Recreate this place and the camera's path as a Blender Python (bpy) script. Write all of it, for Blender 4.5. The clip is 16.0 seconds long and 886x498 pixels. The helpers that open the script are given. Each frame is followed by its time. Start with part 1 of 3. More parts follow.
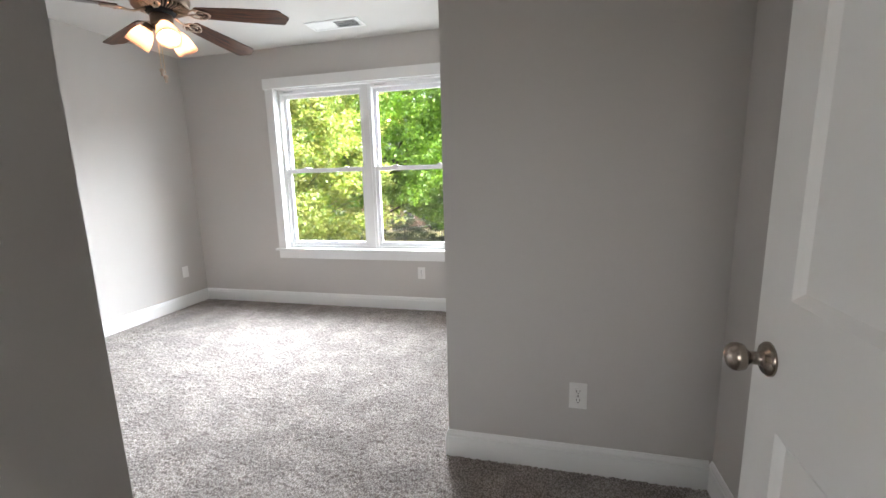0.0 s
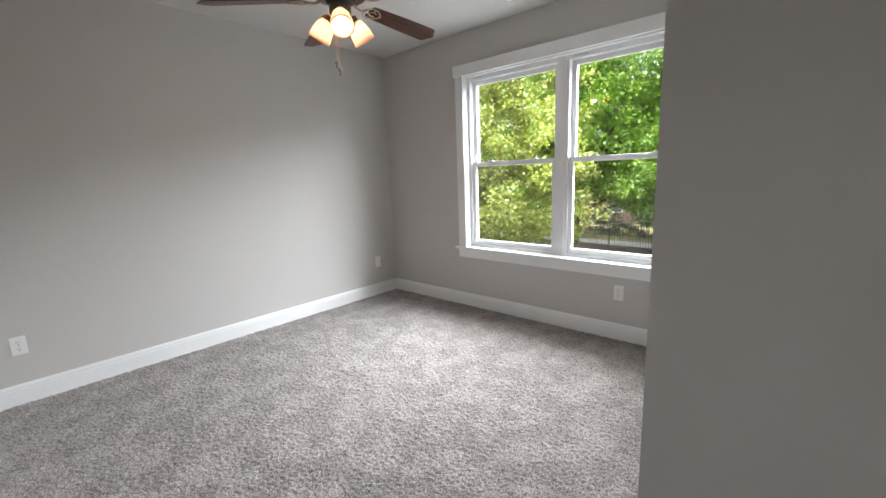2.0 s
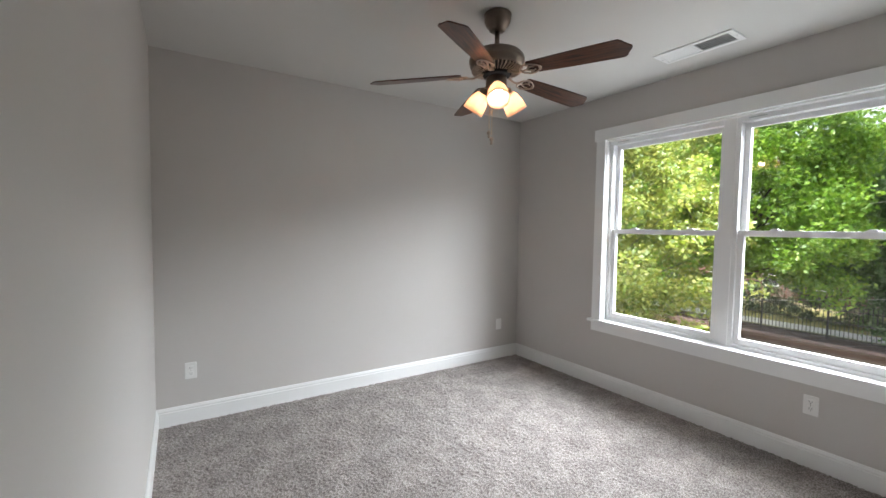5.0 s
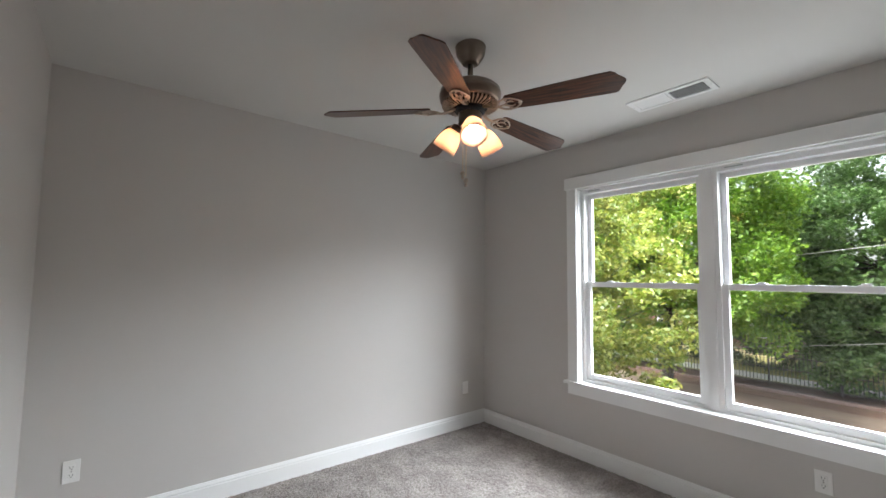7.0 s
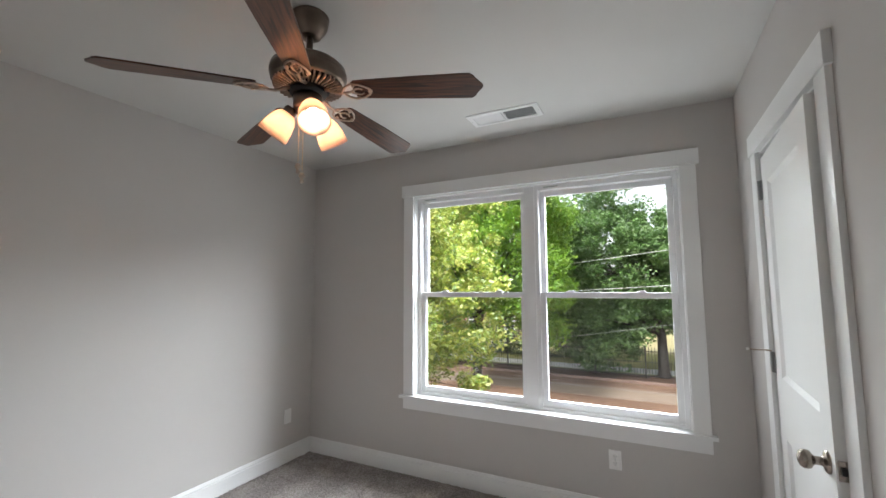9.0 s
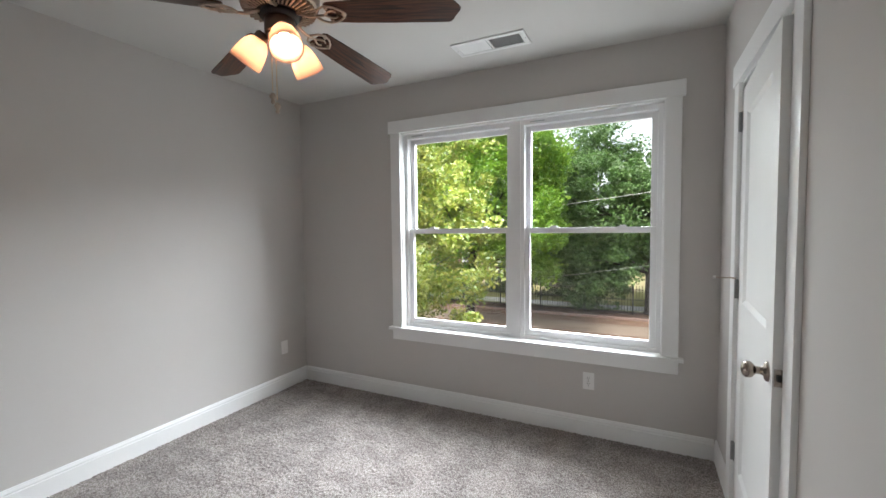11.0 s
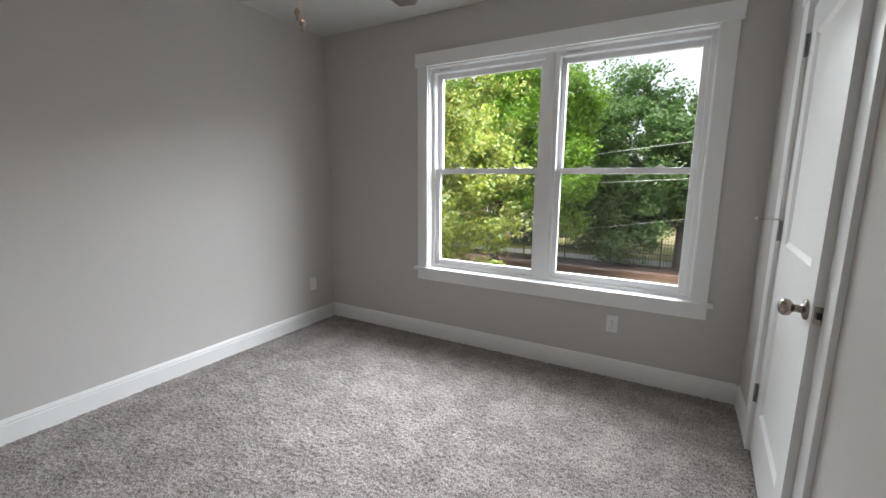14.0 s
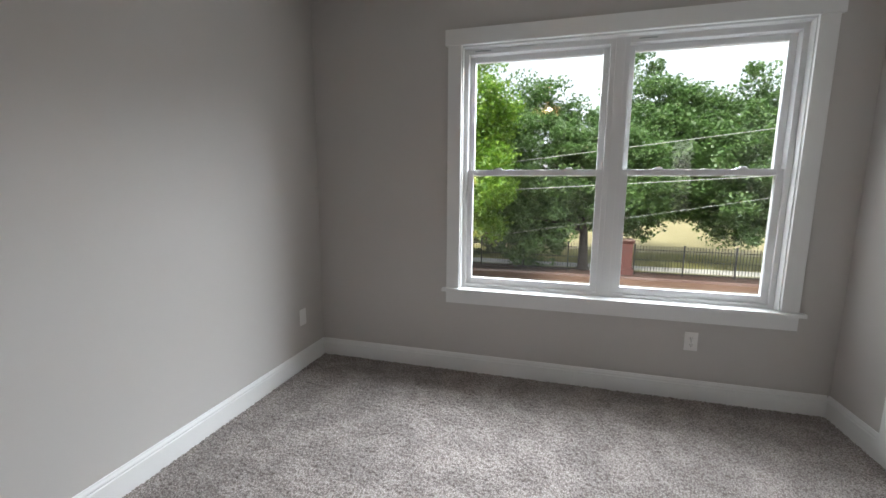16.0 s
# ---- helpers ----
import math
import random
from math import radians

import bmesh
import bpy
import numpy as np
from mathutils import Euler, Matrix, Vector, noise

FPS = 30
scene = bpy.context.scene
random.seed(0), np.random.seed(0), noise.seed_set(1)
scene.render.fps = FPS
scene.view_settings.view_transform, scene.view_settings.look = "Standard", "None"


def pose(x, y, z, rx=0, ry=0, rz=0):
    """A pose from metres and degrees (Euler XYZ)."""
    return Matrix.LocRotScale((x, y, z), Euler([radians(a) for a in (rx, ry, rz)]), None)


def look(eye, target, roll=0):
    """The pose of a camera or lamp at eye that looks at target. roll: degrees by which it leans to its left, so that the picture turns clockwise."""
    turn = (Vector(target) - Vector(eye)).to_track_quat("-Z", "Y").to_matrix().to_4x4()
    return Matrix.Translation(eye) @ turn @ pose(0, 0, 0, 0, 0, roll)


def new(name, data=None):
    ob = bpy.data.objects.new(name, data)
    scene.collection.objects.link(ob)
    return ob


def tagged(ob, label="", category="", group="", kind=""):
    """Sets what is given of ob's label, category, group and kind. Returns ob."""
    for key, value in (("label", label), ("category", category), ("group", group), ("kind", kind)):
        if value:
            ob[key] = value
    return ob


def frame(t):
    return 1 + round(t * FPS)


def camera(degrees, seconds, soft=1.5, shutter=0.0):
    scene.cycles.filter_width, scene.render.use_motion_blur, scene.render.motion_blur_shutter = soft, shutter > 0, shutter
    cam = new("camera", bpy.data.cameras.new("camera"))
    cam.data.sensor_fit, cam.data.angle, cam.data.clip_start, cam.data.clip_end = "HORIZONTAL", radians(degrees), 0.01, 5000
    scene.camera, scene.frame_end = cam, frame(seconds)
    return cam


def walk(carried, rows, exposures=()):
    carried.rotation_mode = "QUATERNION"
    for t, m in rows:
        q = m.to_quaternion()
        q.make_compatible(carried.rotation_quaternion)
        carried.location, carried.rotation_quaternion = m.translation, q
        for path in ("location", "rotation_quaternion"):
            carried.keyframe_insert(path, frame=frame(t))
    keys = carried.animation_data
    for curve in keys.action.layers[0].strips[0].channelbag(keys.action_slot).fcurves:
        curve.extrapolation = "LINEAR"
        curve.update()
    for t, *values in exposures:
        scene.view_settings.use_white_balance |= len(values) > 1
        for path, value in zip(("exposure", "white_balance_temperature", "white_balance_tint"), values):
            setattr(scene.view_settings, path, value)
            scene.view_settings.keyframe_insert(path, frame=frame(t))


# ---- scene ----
cam = camera(94.7, 16.0)

PATH = [
    (0, (3.655, -0.473, 1.276), (3.183, 1.44, 0.932), -1.5),
    (0.5, (3.659, -0.306, 1.263), (3.063, 1.571, 0.917), -0.7),
    (1, (3.635, -0.244, 1.326), (2.868, 1.569, 0.971), 0.0),
    (1.5, (3.547, 0.093, 1.284), (2.349, 1.653, 0.921), -3.6),
    (2, (3.521, 0.128, 1.303), (2.21, 1.594, 0.942), -2.1),
    (2.5, (3.505, 0.086, 1.314), (2.068, 1.432, 0.961), -1.4),
    (3, (3.499, 0.069, 1.326), (1.946, 1.282, 0.985), -1.0),
    (3.5, (3.497, 0.05, 1.322), (1.868, 1.17, 1.02), -0.7),
    (4, (3.484, 0.061, 1.331), (1.812, 1.132, 1.092), -0.6),
    (4.5, (3.402, 0.078, 1.372), (1.722, 1.15, 1.207), 0.0),
    (7, (2.986, 0.257, 1.412), (1.435, 1.511, 1.557), 0.7),
    (7.5, (2.832, 0.321, 1.441), (1.426, 1.733, 1.616), 0.5),
    (8, (2.776, 0.364, 1.449), (1.54, 1.924, 1.646), 0.2),
    (8.5, (2.754, 0.387, 1.449), (1.702, 2.076, 1.65), -0.3),
    (9, (2.756, 0.393, 1.447), (1.863, 2.174, 1.628), -0.3),
    (11.5, (2.905, 0.381, 1.395), (2.012, 2.158, 1.18), -0.9),
    (12, (3.015, 0.399, 1.39), (2.02, 2.105, 1.074), -1.0),
    (12.5, (3.086, 0.386, 1.324), (2.027, 2.048, 0.983), -0.2),
    (13, (3.078, 0.42, 1.318), (2.002, 2.065, 0.944), 0.0),
    (13.5, (2.996, 0.411, 1.322), (1.947, 2.073, 0.955), 0.2),
    (14, (2.814, 0.387, 1.32), (1.847, 2.105, 0.982), 0.4),
    (14.5, (2.601, 0.43, 1.305), (1.696, 2.186, 0.992), 0.4),
    (15, (2.314, 0.475, 1.293), (1.508, 2.282, 1.0), 0.3),
    (15.5, (2.005, 0.504, 1.287), (1.331, 2.366, 1.002), 0.2),
    (16, (1.698, 0.542, 1.285), (1.172, 2.448, 0.985), 0.4),
]
EXPOSURES = [(0.0, 2.65), (0.5, 2.35), (1.0, 2.2), (2.0, 2.06), (4.0, 1.98), (7.0, 1.86), (9.0, 1.80), (11.5, 1.78), (13.0, 1.67), (16.0, 1.48)]
walk(cam, [(t, look(e, a, r)) for t, e, a, r in PATH], EXPOSURES)

# ---- world, sun and added lamps ----
world = bpy.data.worlds.new("world")
scene.world = world
world.use_nodes = True
wn, wl = world.node_tree.nodes, world.node_tree.links
sky = wn.new("ShaderNodeTexSky")
sky.sky_type, sky.sun_disc = "NISHITA", False
sky.sun_elevation, sky.sun_rotation = radians(52), radians(200)
sky.air_density, sky.dust_density, sky.ozone_density = 1.0, 4.0, 1.0
pale = wn.new("ShaderNodeHueSaturation")
pale.inputs["Saturation"].default_value = 0.3
wl.new(sky.outputs[0], pale.inputs["Color"])
wl.new(pale.outputs[0], wn["Background"].inputs["Color"])
wn["Background"].inputs["Strength"].default_value = 0.15

sun_data = bpy.data.lights.new("sun", "SUN")
sun_data.energy, sun_data.angle, sun_data.color = 1.8, radians(12), (1.0, 0.96, 0.90)
new("sun", sun_data).matrix_world = look((-4, -12, 18), (0, 0, 0))

# added lamp hovering outside, standing in for sky light through the window
sky_lamp = bpy.data.lights.new("sky_fill", "AREA")
sky_lamp.shape, sky_lamp.size, sky_lamp.size_y = "RECTANGLE", 10.5, 4.6
sky_lamp.energy, sky_lamp.color = 1500.0, (0.86, 0.93, 1.0)
new("sky_fill", sky_lamp).matrix_world = look((4.4, 7.5, 5.1), (2.0, 1.5, 1.0))

# added fill lamp in the window's opening, for light scattered by trees and ground
window_lamp = bpy.data.lights.new("window_fill", "AREA")
window_lamp.shape, window_lamp.size, window_lamp.size_y = "RECTANGLE", 1.84, 1.52
window_lamp.energy, window_lamp.color = 2.8, (0.93, 0.97, 1.0)
new("window_fill", window_lamp).matrix_world = look((2.013, 3.262, 1.385), (2.013, 0.0, 1.2))

# added unseen fill lamp behind the start of the walk, brightens the entry
hall_lamp = bpy.data.lights.new("hall_fill", "AREA")
hall_lamp.shape, hall_lamp.size, hall_lamp.size_y = "RECTANGLE", 0.9, 1.2
hall_lamp.energy, hall_lamp.color = 0.22, (1.0, 0.95, 0.90)
new("hall_fill", hall_lamp).matrix_world = look((3.45, -1.79, 1.5), (3.7, 0.0, 1.2))


# ---- materials ----
def material(name, colour, rough=0.6, metal=0.0, var=0.06, scale=6.0, bump=0.0, bump_scale=200.0, fine=0.0, spec=0.5, island=0.0):
    """Principled paint with a broad tone variation, a fine grain and a fine relief."""
    m = bpy.data.materials.new(name)
    m.use_nodes = True
    n, l = m.node_tree.nodes, m.node_tree.links
    b = n["Principled BSDF"]
    b.inputs["Roughness"].default_value, b.inputs["Metallic"].default_value = rough, metal
    b.inputs["Specular IOR Level"].default_value = spec
    co = n.new("ShaderNodeTexCoord").outputs["Object"]
    broad = n.new("ShaderNodeTexNoise")
    broad.inputs["Scale"].default_value, broad.inputs["Detail"].default_value = scale, 5
    l.new(co, broad.inputs["Vector"])
    ramp = n.new("ShaderNodeValToRGB")
    ramp.color_ramp.elements[0].position, ramp.color_ramp.elements[1].position = 0.3, 0.7
    ramp.color_ramp.elements[0].color = (*[c * (1 - var) for c in colour], 1)
    ramp.color_ramp.elements[1].color = (*[min(1, c * (1 + var)) for c in colour], 1)
    l.new(broad.outputs["Fac"], ramp.inputs["Fac"])
    out = ramp.outputs["Color"]
    if fine or island:
        hsv = n.new("ShaderNodeHueSaturation")
        mapr = n.new("ShaderNodeMapRange")
        if island:
            l.new(n.new("ShaderNodeNewGeometry").outputs["Random Per Island"], mapr.inputs["Value"])
            amount = island
        else:
            grain = n.new("ShaderNodeTexNoise")
            grain.inputs["Scale"].default_value, grain.inputs["Detail"].default_value = bump_scale, 3
            l.new(co, grain.inputs["Vector"])
            l.new(grain.outputs["Fac"], mapr.inputs["Value"])
            amount = fine
        mapr.inputs["To Min"].default_value, mapr.inputs["To Max"].default_value = 1 - amount, 1 + amount
        l.new(mapr.outputs[0], hsv.inputs["Value"])
        l.new(out, hsv.inputs["Color"])
        out = hsv.outputs["Color"]
    l.new(out, b.inputs["Base Color"])
    if bump:
        rel = n.new("ShaderNodeTexNoise")
        rel.inputs["Scale"].default_value, rel.inputs["Detail"].default_value = bump_scale, 4
        l.new(co, rel.inputs["Vector"])
        bm_ = n.new("ShaderNodeBump")
        bm_.inputs["Strength"].default_value, bm_.inputs["Distance"].default_value = bump, 0.002
        l.new(rel.outputs["Fac"], bm_.inputs["Height"])
        l.new(bm_.outputs[0], b.inputs["Normal"])
    return m


WALL = material("greige_wall_paint", (0.549, 0.523, 0.500), 0.75, var=0.012, scale=1.5, bump=0.12, bump_scale=260, spec=0.3)
CEIL = material("ceiling_paint", (0.63, 0.62, 0.595), 0.85, var=0.015, scale=1.2, bump=0.15, bump_scale=180, spec=0.2)
TRIM = material("white_trim_paint", (0.80, 0.80, 0.79), 0.38, var=0.012, scale=3, bump=0.04, bump_scale=90)
DOOR = material("white_door_paint", (0.79, 0.79, 0.775), 0.52, var=0.012, scale=3, bump=0.08, bump_scale=120)
VINYL = material("white_vinyl", (0.82, 0.82, 0.82), 0.35, var=0.008, scale=4)
NICKEL = material("satin_nickel", (0.33, 0.28, 0.24), 0.26, 1.0, var=0.05, scale=30)
PEWTER = material("brushed_pewter", (0.20, 0.16, 0.13), 0.30, 1.0, var=0.08, scale=25, bump=0.05, bump_scale=400)
IRON_ARM = material("antique_pewter", (0.50, 0.42, 0.35), 0.36, 1.0, var=0.08, scale=40)
STEEL = material("dull_steel", (0.30, 0.30, 0.30), 0.4, 1.0, var=0.06, scale=40)
DARK = material("black_recess", (0.02, 0.02, 0.02), 0.7, var=0.1, scale=20)
PLASTIC = material("white_plastic", (0.80, 0.79, 0.77), 0.3, var=0.01, scale=10)
SLOT = material("socket_slot", (0.05, 0.045, 0.04), 0.6, var=0.1, scale=30)
BRASS = material("chain_metal", (0.75, 0.60, 0.42), 0.3, 1.0, var=0.05, scale=50)
GREYSHADE = material("vent_shade", (0.10, 0.10, 0.10), 0.7, var=0.1, scale=20)
BLACK_IRON = material("black_iron", (0.018, 0.018, 0.02), 0.5, var=0.15, scale=8)
POLE = material("galvanised_pole", (0.45, 0.47, 0.47), 0.5, var=0.06, scale=3)
CABLE = material("cable_sheath", (0.42, 0.43, 0.42), 0.6, var=0.1, scale=2)
BARK = material("bark", (0.032, 0.026, 0.022), 0.9, var=0.35, scale=6, bump=0.9, bump_scale=14)
LAWN = material("dry_lawn", (0.20, 0.19, 0.07), 0.95, var=0.28, scale=0.25, bump=0.6, bump_scale=18, fine=0.3, spec=0.1)
STRAW = material("straw_field", (0.29, 0.255, 0.14), 0.95, var=0.15, scale=0.12, bump=0.6, bump_scale=14, fine=0.25, spec=0.1)
DIRT = material("red_dirt_road", (0.145, 0.088, 0.063), 0.95, var=0.25, scale=0.45, bump=0.8, bump_scale=9, fine=0.25, spec=0.1)
GRAVEL = material("pale_gravel", (0.19, 0.145, 0.118), 0.95, var=0.15, scale=0.8, bump=0.8, bump_scale=20, fine=0.3, spec=0.1)
MULCH = material("dark_mulch", (0.06, 0.038, 0.03), 0.95, var=0.35, scale=2, bump=0.9, bump_scale=16, fine=0.4, spec=0.1)
CONCRETE = material("concrete_path", (0.42, 0.41, 0.38), 0.9, var=0.1, scale=1.2, bump=0.4, bump_scale=30, fine=0.1)
SIDING = material("outer_siding", (0.5, 0.5, 0.48), 0.7, var=0.05, scale=2, bump=0.2, bump_scale=30)
ROOFING = material("grey_shingles", (0.12, 0.12, 0.125), 0.9, var=0.2, scale=3, bump=0.6, bump_scale=12, fine=0.25)
STONE_CAP = material("cap_stone", (0.16, 0.10, 0.085), 0.85, var=0.15, scale=5, bump=0.4, bump_scale=30)


def brick_material(name, a, b, mortar, width, height):
    m = bpy.data.materials.new(name)
    m.use_nodes = True
    n, l = m.node_tree.nodes, m.node_tree.links
    p = n["Principled BSDF"]
    p.inputs["Roughness"].default_value = 0.9
    co = n.new("ShaderNodeTexCoord").outputs["Object"]
    sep = n.new("ShaderNodeSeparateXYZ")
    add = n.new("ShaderNodeMath")
    comb = n.new("ShaderNodeCombineXYZ")
    l.new(co, sep.inputs[0])
    l.new(sep.outputs[0], add.inputs[0])
    l.new(sep.outputs[1], add.inputs[1])
    l.new(add.outputs[0], comb.inputs[0])
    l.new(sep.outputs[2], comb.inputs[1])
    t = n.new("ShaderNodeTexBrick")
    t.inputs["Scale"].default_value = 1.0
    t.inputs["Brick Width"].default_value, t.inputs["Row Height"].default_value = width, height
    t.inputs["Mortar Size"].default_value = 0.008
    t.inputs["Color1"].default_value, t.inputs["Color2"].default_value, t.inputs["Mortar"].default_value = (*a, 1), (*b, 1), (*mortar, 1)
    l.new(comb.outputs[0], t.inputs["Vector"])
    l.new(t.outputs["Color"], p.inputs["Base Color"])
    return m


BRICK = brick_material("red_brick", (0.11, 0.03, 0.024), (0.075, 0.022, 0.019), (0.11, 0.065, 0.055), 0.21, 0.075)
HOUSE_BRICK = brick_material("house_brick", (0.15, 0.065, 0.05), (0.10, 0.045, 0.038), (0.16, 0.13, 0.11), 0.21, 0.075)


def carpet_material():
    m = bpy.data.materials.new("cut_pile_carpet")
    m.use_nodes = True
    n, l = m.node_tree.nodes, m.node_tree.links
    p = n["Principled BSDF"]
    p.inputs["Roughness"].default_value, p.inputs["Specular IOR Level"].default_value = 1.0, 0.05
    p.inputs["Sheen Weight"].default_value = 0.25
    co = n.new("ShaderNodeTexCoord").outputs["Object"]

    def noise_at(scale, detail=3):
        t = n.new("ShaderNodeTexNoise")
        t.inputs["Scale"].default_value, t.inputs["Detail"].default_value = scale, detail
        l.new(co, t.inputs["Vector"])
        return t.outputs["Fac"]

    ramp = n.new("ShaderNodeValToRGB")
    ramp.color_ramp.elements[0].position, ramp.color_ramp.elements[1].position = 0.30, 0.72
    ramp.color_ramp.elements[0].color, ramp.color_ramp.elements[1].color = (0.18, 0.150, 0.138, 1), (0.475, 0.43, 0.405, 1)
    tuft = n.new("ShaderNodeTexVoronoi")
    tuft.inputs["Scale"].default_value = 125
    warp = n.new("ShaderNodeVectorMath")
    warp.operation = "MULTIPLY_ADD"
    blur = n.new("ShaderNodeTexNoise")
    blur.inputs["Scale"].default_value = 60
    l.new(co, blur.inputs["Vector"])
    l.new(blur.outputs["Color"], warp.inputs[0])
    warp.inputs[1].default_value = (0.012, 0.012, 0.012)
    l.new(co, warp.inputs[2])
    l.new(warp.outputs[0], tuft.inputs["Vector"])
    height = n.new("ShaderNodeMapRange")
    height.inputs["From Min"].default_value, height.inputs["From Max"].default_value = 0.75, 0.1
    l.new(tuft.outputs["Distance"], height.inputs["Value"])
    # shade in the gaps between tufts goes into the colour, over a random mottle
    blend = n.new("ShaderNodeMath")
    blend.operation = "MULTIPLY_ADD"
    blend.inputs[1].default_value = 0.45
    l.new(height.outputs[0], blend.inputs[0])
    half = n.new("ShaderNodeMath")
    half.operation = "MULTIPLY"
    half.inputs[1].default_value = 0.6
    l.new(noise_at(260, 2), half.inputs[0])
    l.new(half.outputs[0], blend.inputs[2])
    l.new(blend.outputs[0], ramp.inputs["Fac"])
    patch = n.new("ShaderNodeMapRange")
    patch.inputs["From Min"].default_value, patch.inputs["From Max"].default_value = 0.44, 0.57
    patch.inputs["To Min"].default_value, patch.inputs["To Max"].default_value = 0.87, 1.13
    l.new(noise_at(5.5, 6), patch.inputs["Value"])
    hsv = n.new("ShaderNodeHueSaturation")
    l.new(ramp.outputs["Color"], hsv.inputs["Color"])
    l.new(patch.outputs[0], hsv.inputs["Value"])
    l.new(hsv.outputs["Color"], p.inputs["Base Color"])
    bump = n.new("ShaderNodeBump")
    bump.inputs["Strength"].default_value, bump.inputs["Distance"].default_value = 0.7, 0.004
    l.new(blend.outputs[0], bump.inputs["Height"])
    l.new(bump.outputs[0], p.inputs["Normal"])
    return m


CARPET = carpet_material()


def wood_material():
    m = bpy.data.materials.new("dark_walnut_blade")
    m.use_nodes = True
    n, l = m.node_tree.nodes, m.node_tree.links
    p = n["Principled BSDF"]
    p.inputs["Roughness"].default_value = 0.32
    co = n.new("ShaderNodeTexCoord").outputs["Object"]
    mp = n.new("ShaderNodeMapping")
    mp.inputs["Scale"].default_value = (3, 42, 42)
    l.new(co, mp.inputs["Vector"])
    t = n.new("ShaderNodeTexNoise")
    t.inputs["Scale"].default_value, t.inputs["Detail"].default_value, t.inputs["Distortion"].default_value = 1.6, 6, 1.2
    l.new(mp.outputs[0], t.inputs["Vector"])
    r = n.new("ShaderNodeValToRGB")
    r.color_ramp.elements[0].position, r.color_ramp.elements[1].position = 0.34, 0.68
    r.color_ramp.elements[0].color, r.color_ramp.elements[1].color = (0.016, 0.008, 0.005, 1), (0.15, 0.055, 0.027, 1)
    l.new(t.outputs["Fac"], r.inputs["Fac"])
    l.new(r.outputs["Color"], p.inputs["Base Color"])
    return m


WOOD = wood_material()


def glass_material():
    m = bpy.data.materials.new("window_glass")
    m.use_nodes = True
    n, l = m.node_tree.nodes, m.node_tree.links
    n.remove(n["Principled BSDF"])
    clear, gloss, mix, fr = n.new("ShaderNodeBsdfTransparent"), n.new("ShaderNodeBsdfGlossy"), n.new("ShaderNodeMixShader"), n.new("ShaderNodeFresnel")
    clear.inputs[0].default_value = (0.96, 0.98, 0.97, 1)
    gloss.inputs["Roughness"].default_value = 0.02
    fr.inputs["IOR"].default_value = 1.5
    l.new(fr.outputs[0], mix.inputs[0])
    l.new(clear.outputs[0], mix.inputs[1])
    l.new(gloss.outputs[0], mix.inputs[2])
    l.new(mix.outputs[0], n["Material Output"].inputs[0])
    return m


GLASS = glass_material()


def shade_material():
    m = bpy.data.materials.new("frosted_amber_glass")
    m.use_nodes = True
    n, l = m.node_tree.nodes, m.node_tree.links
    n.remove(n["Principled BSDF"])
    tl, df, mix = n.new("ShaderNodeBsdfTranslucent"), n.new("ShaderNodeBsdfDiffuse"), n.new("ShaderNodeMixShader")
    co = n.new("ShaderNodeTexCoord").outputs["Object"]
    t = n.new("ShaderNodeTexNoise")
    t.inputs["Scale"].default_value = 40
    l.new(co, t.inputs["Vector"])
    r = n.new("ShaderNodeValToRGB")
    r.color_ramp.elements[0].color, r.color_ramp.elements[1].color = (0.52, 0.40, 0.34, 1), (0.60, 0.47, 0.40, 1)
    l.new(t.outputs["Fac"], r.inputs["Fac"])
    l.new(r.outputs[0], tl.inputs[0])
    l.new(r.outputs[0], df.inputs[0])
    mix.inputs[0].default_value = 0.35
    l.new(tl.outputs[0], mix.inputs[1])
    l.new(df.outputs[0], mix.inputs[2])
    l.new(mix.outputs[0], n["Material Output"].inputs[0])
    return m


SHADE = shade_material()


def glow_material(name, colour, strength):
    m = bpy.data.materials.new(name)
    m.use_nodes = True
    p = m.node_tree.nodes["Principled BSDF"]
    p.inputs["Base Color"].default_value = (*colour, 1)
    p.inputs["Emission Color"].default_value = (*colour, 1)
    p.inputs["Emission Strength"].default_value = strength
    return m


BULB = glow_material("lit_bulb", (1.0, 0.68, 0.45), 21.0)


def leaf_material(name, a, b, c):
    """Leaf: three greens by leaf, part of the light passing through."""
    m = bpy.data.materials.new(name)
    m.use_nodes = True
    n, l = m.node_tree.nodes, m.node_tree.links
    n.remove(n["Principled BSDF"])
    tl, df, gl = n.new("ShaderNodeBsdfTranslucent"), n.new("ShaderNodeBsdfDiffuse"), n.new("ShaderNodeBsdfGlossy")
    gl.inputs["Roughness"].default_value = 0.45
    mix, mix2 = n.new("ShaderNodeMixShader"), n.new("ShaderNodeMixShader")
    r = n.new("ShaderNodeValToRGB")
    r.color_ramp.elements.new(0.55)
    for e, col in zip(r.color_ramp.elements, (a, b, c)):
        e.color = (*col, 1)
    l.new(n.new("ShaderNodeNewGeometry").outputs["Random Per Island"], r.inputs["Fac"])
    l.new(r.outputs[0], tl.inputs[0])
    l.new(r.outputs[0], df.inputs[0])
    mix.inputs[0].default_value, mix2.inputs[0].default_value = 0.45, 0.05
    l.new(df.outputs[0], mix.inputs[1])
    l.new(tl.outputs[0], mix.inputs[2])
    l.new(mix.outputs[0], mix2.inputs[1])
    l.new(gl.outputs[0], mix2.inputs[2])
    l.new(mix2.outputs[0], n["Material Output"].inputs[0])
    return m


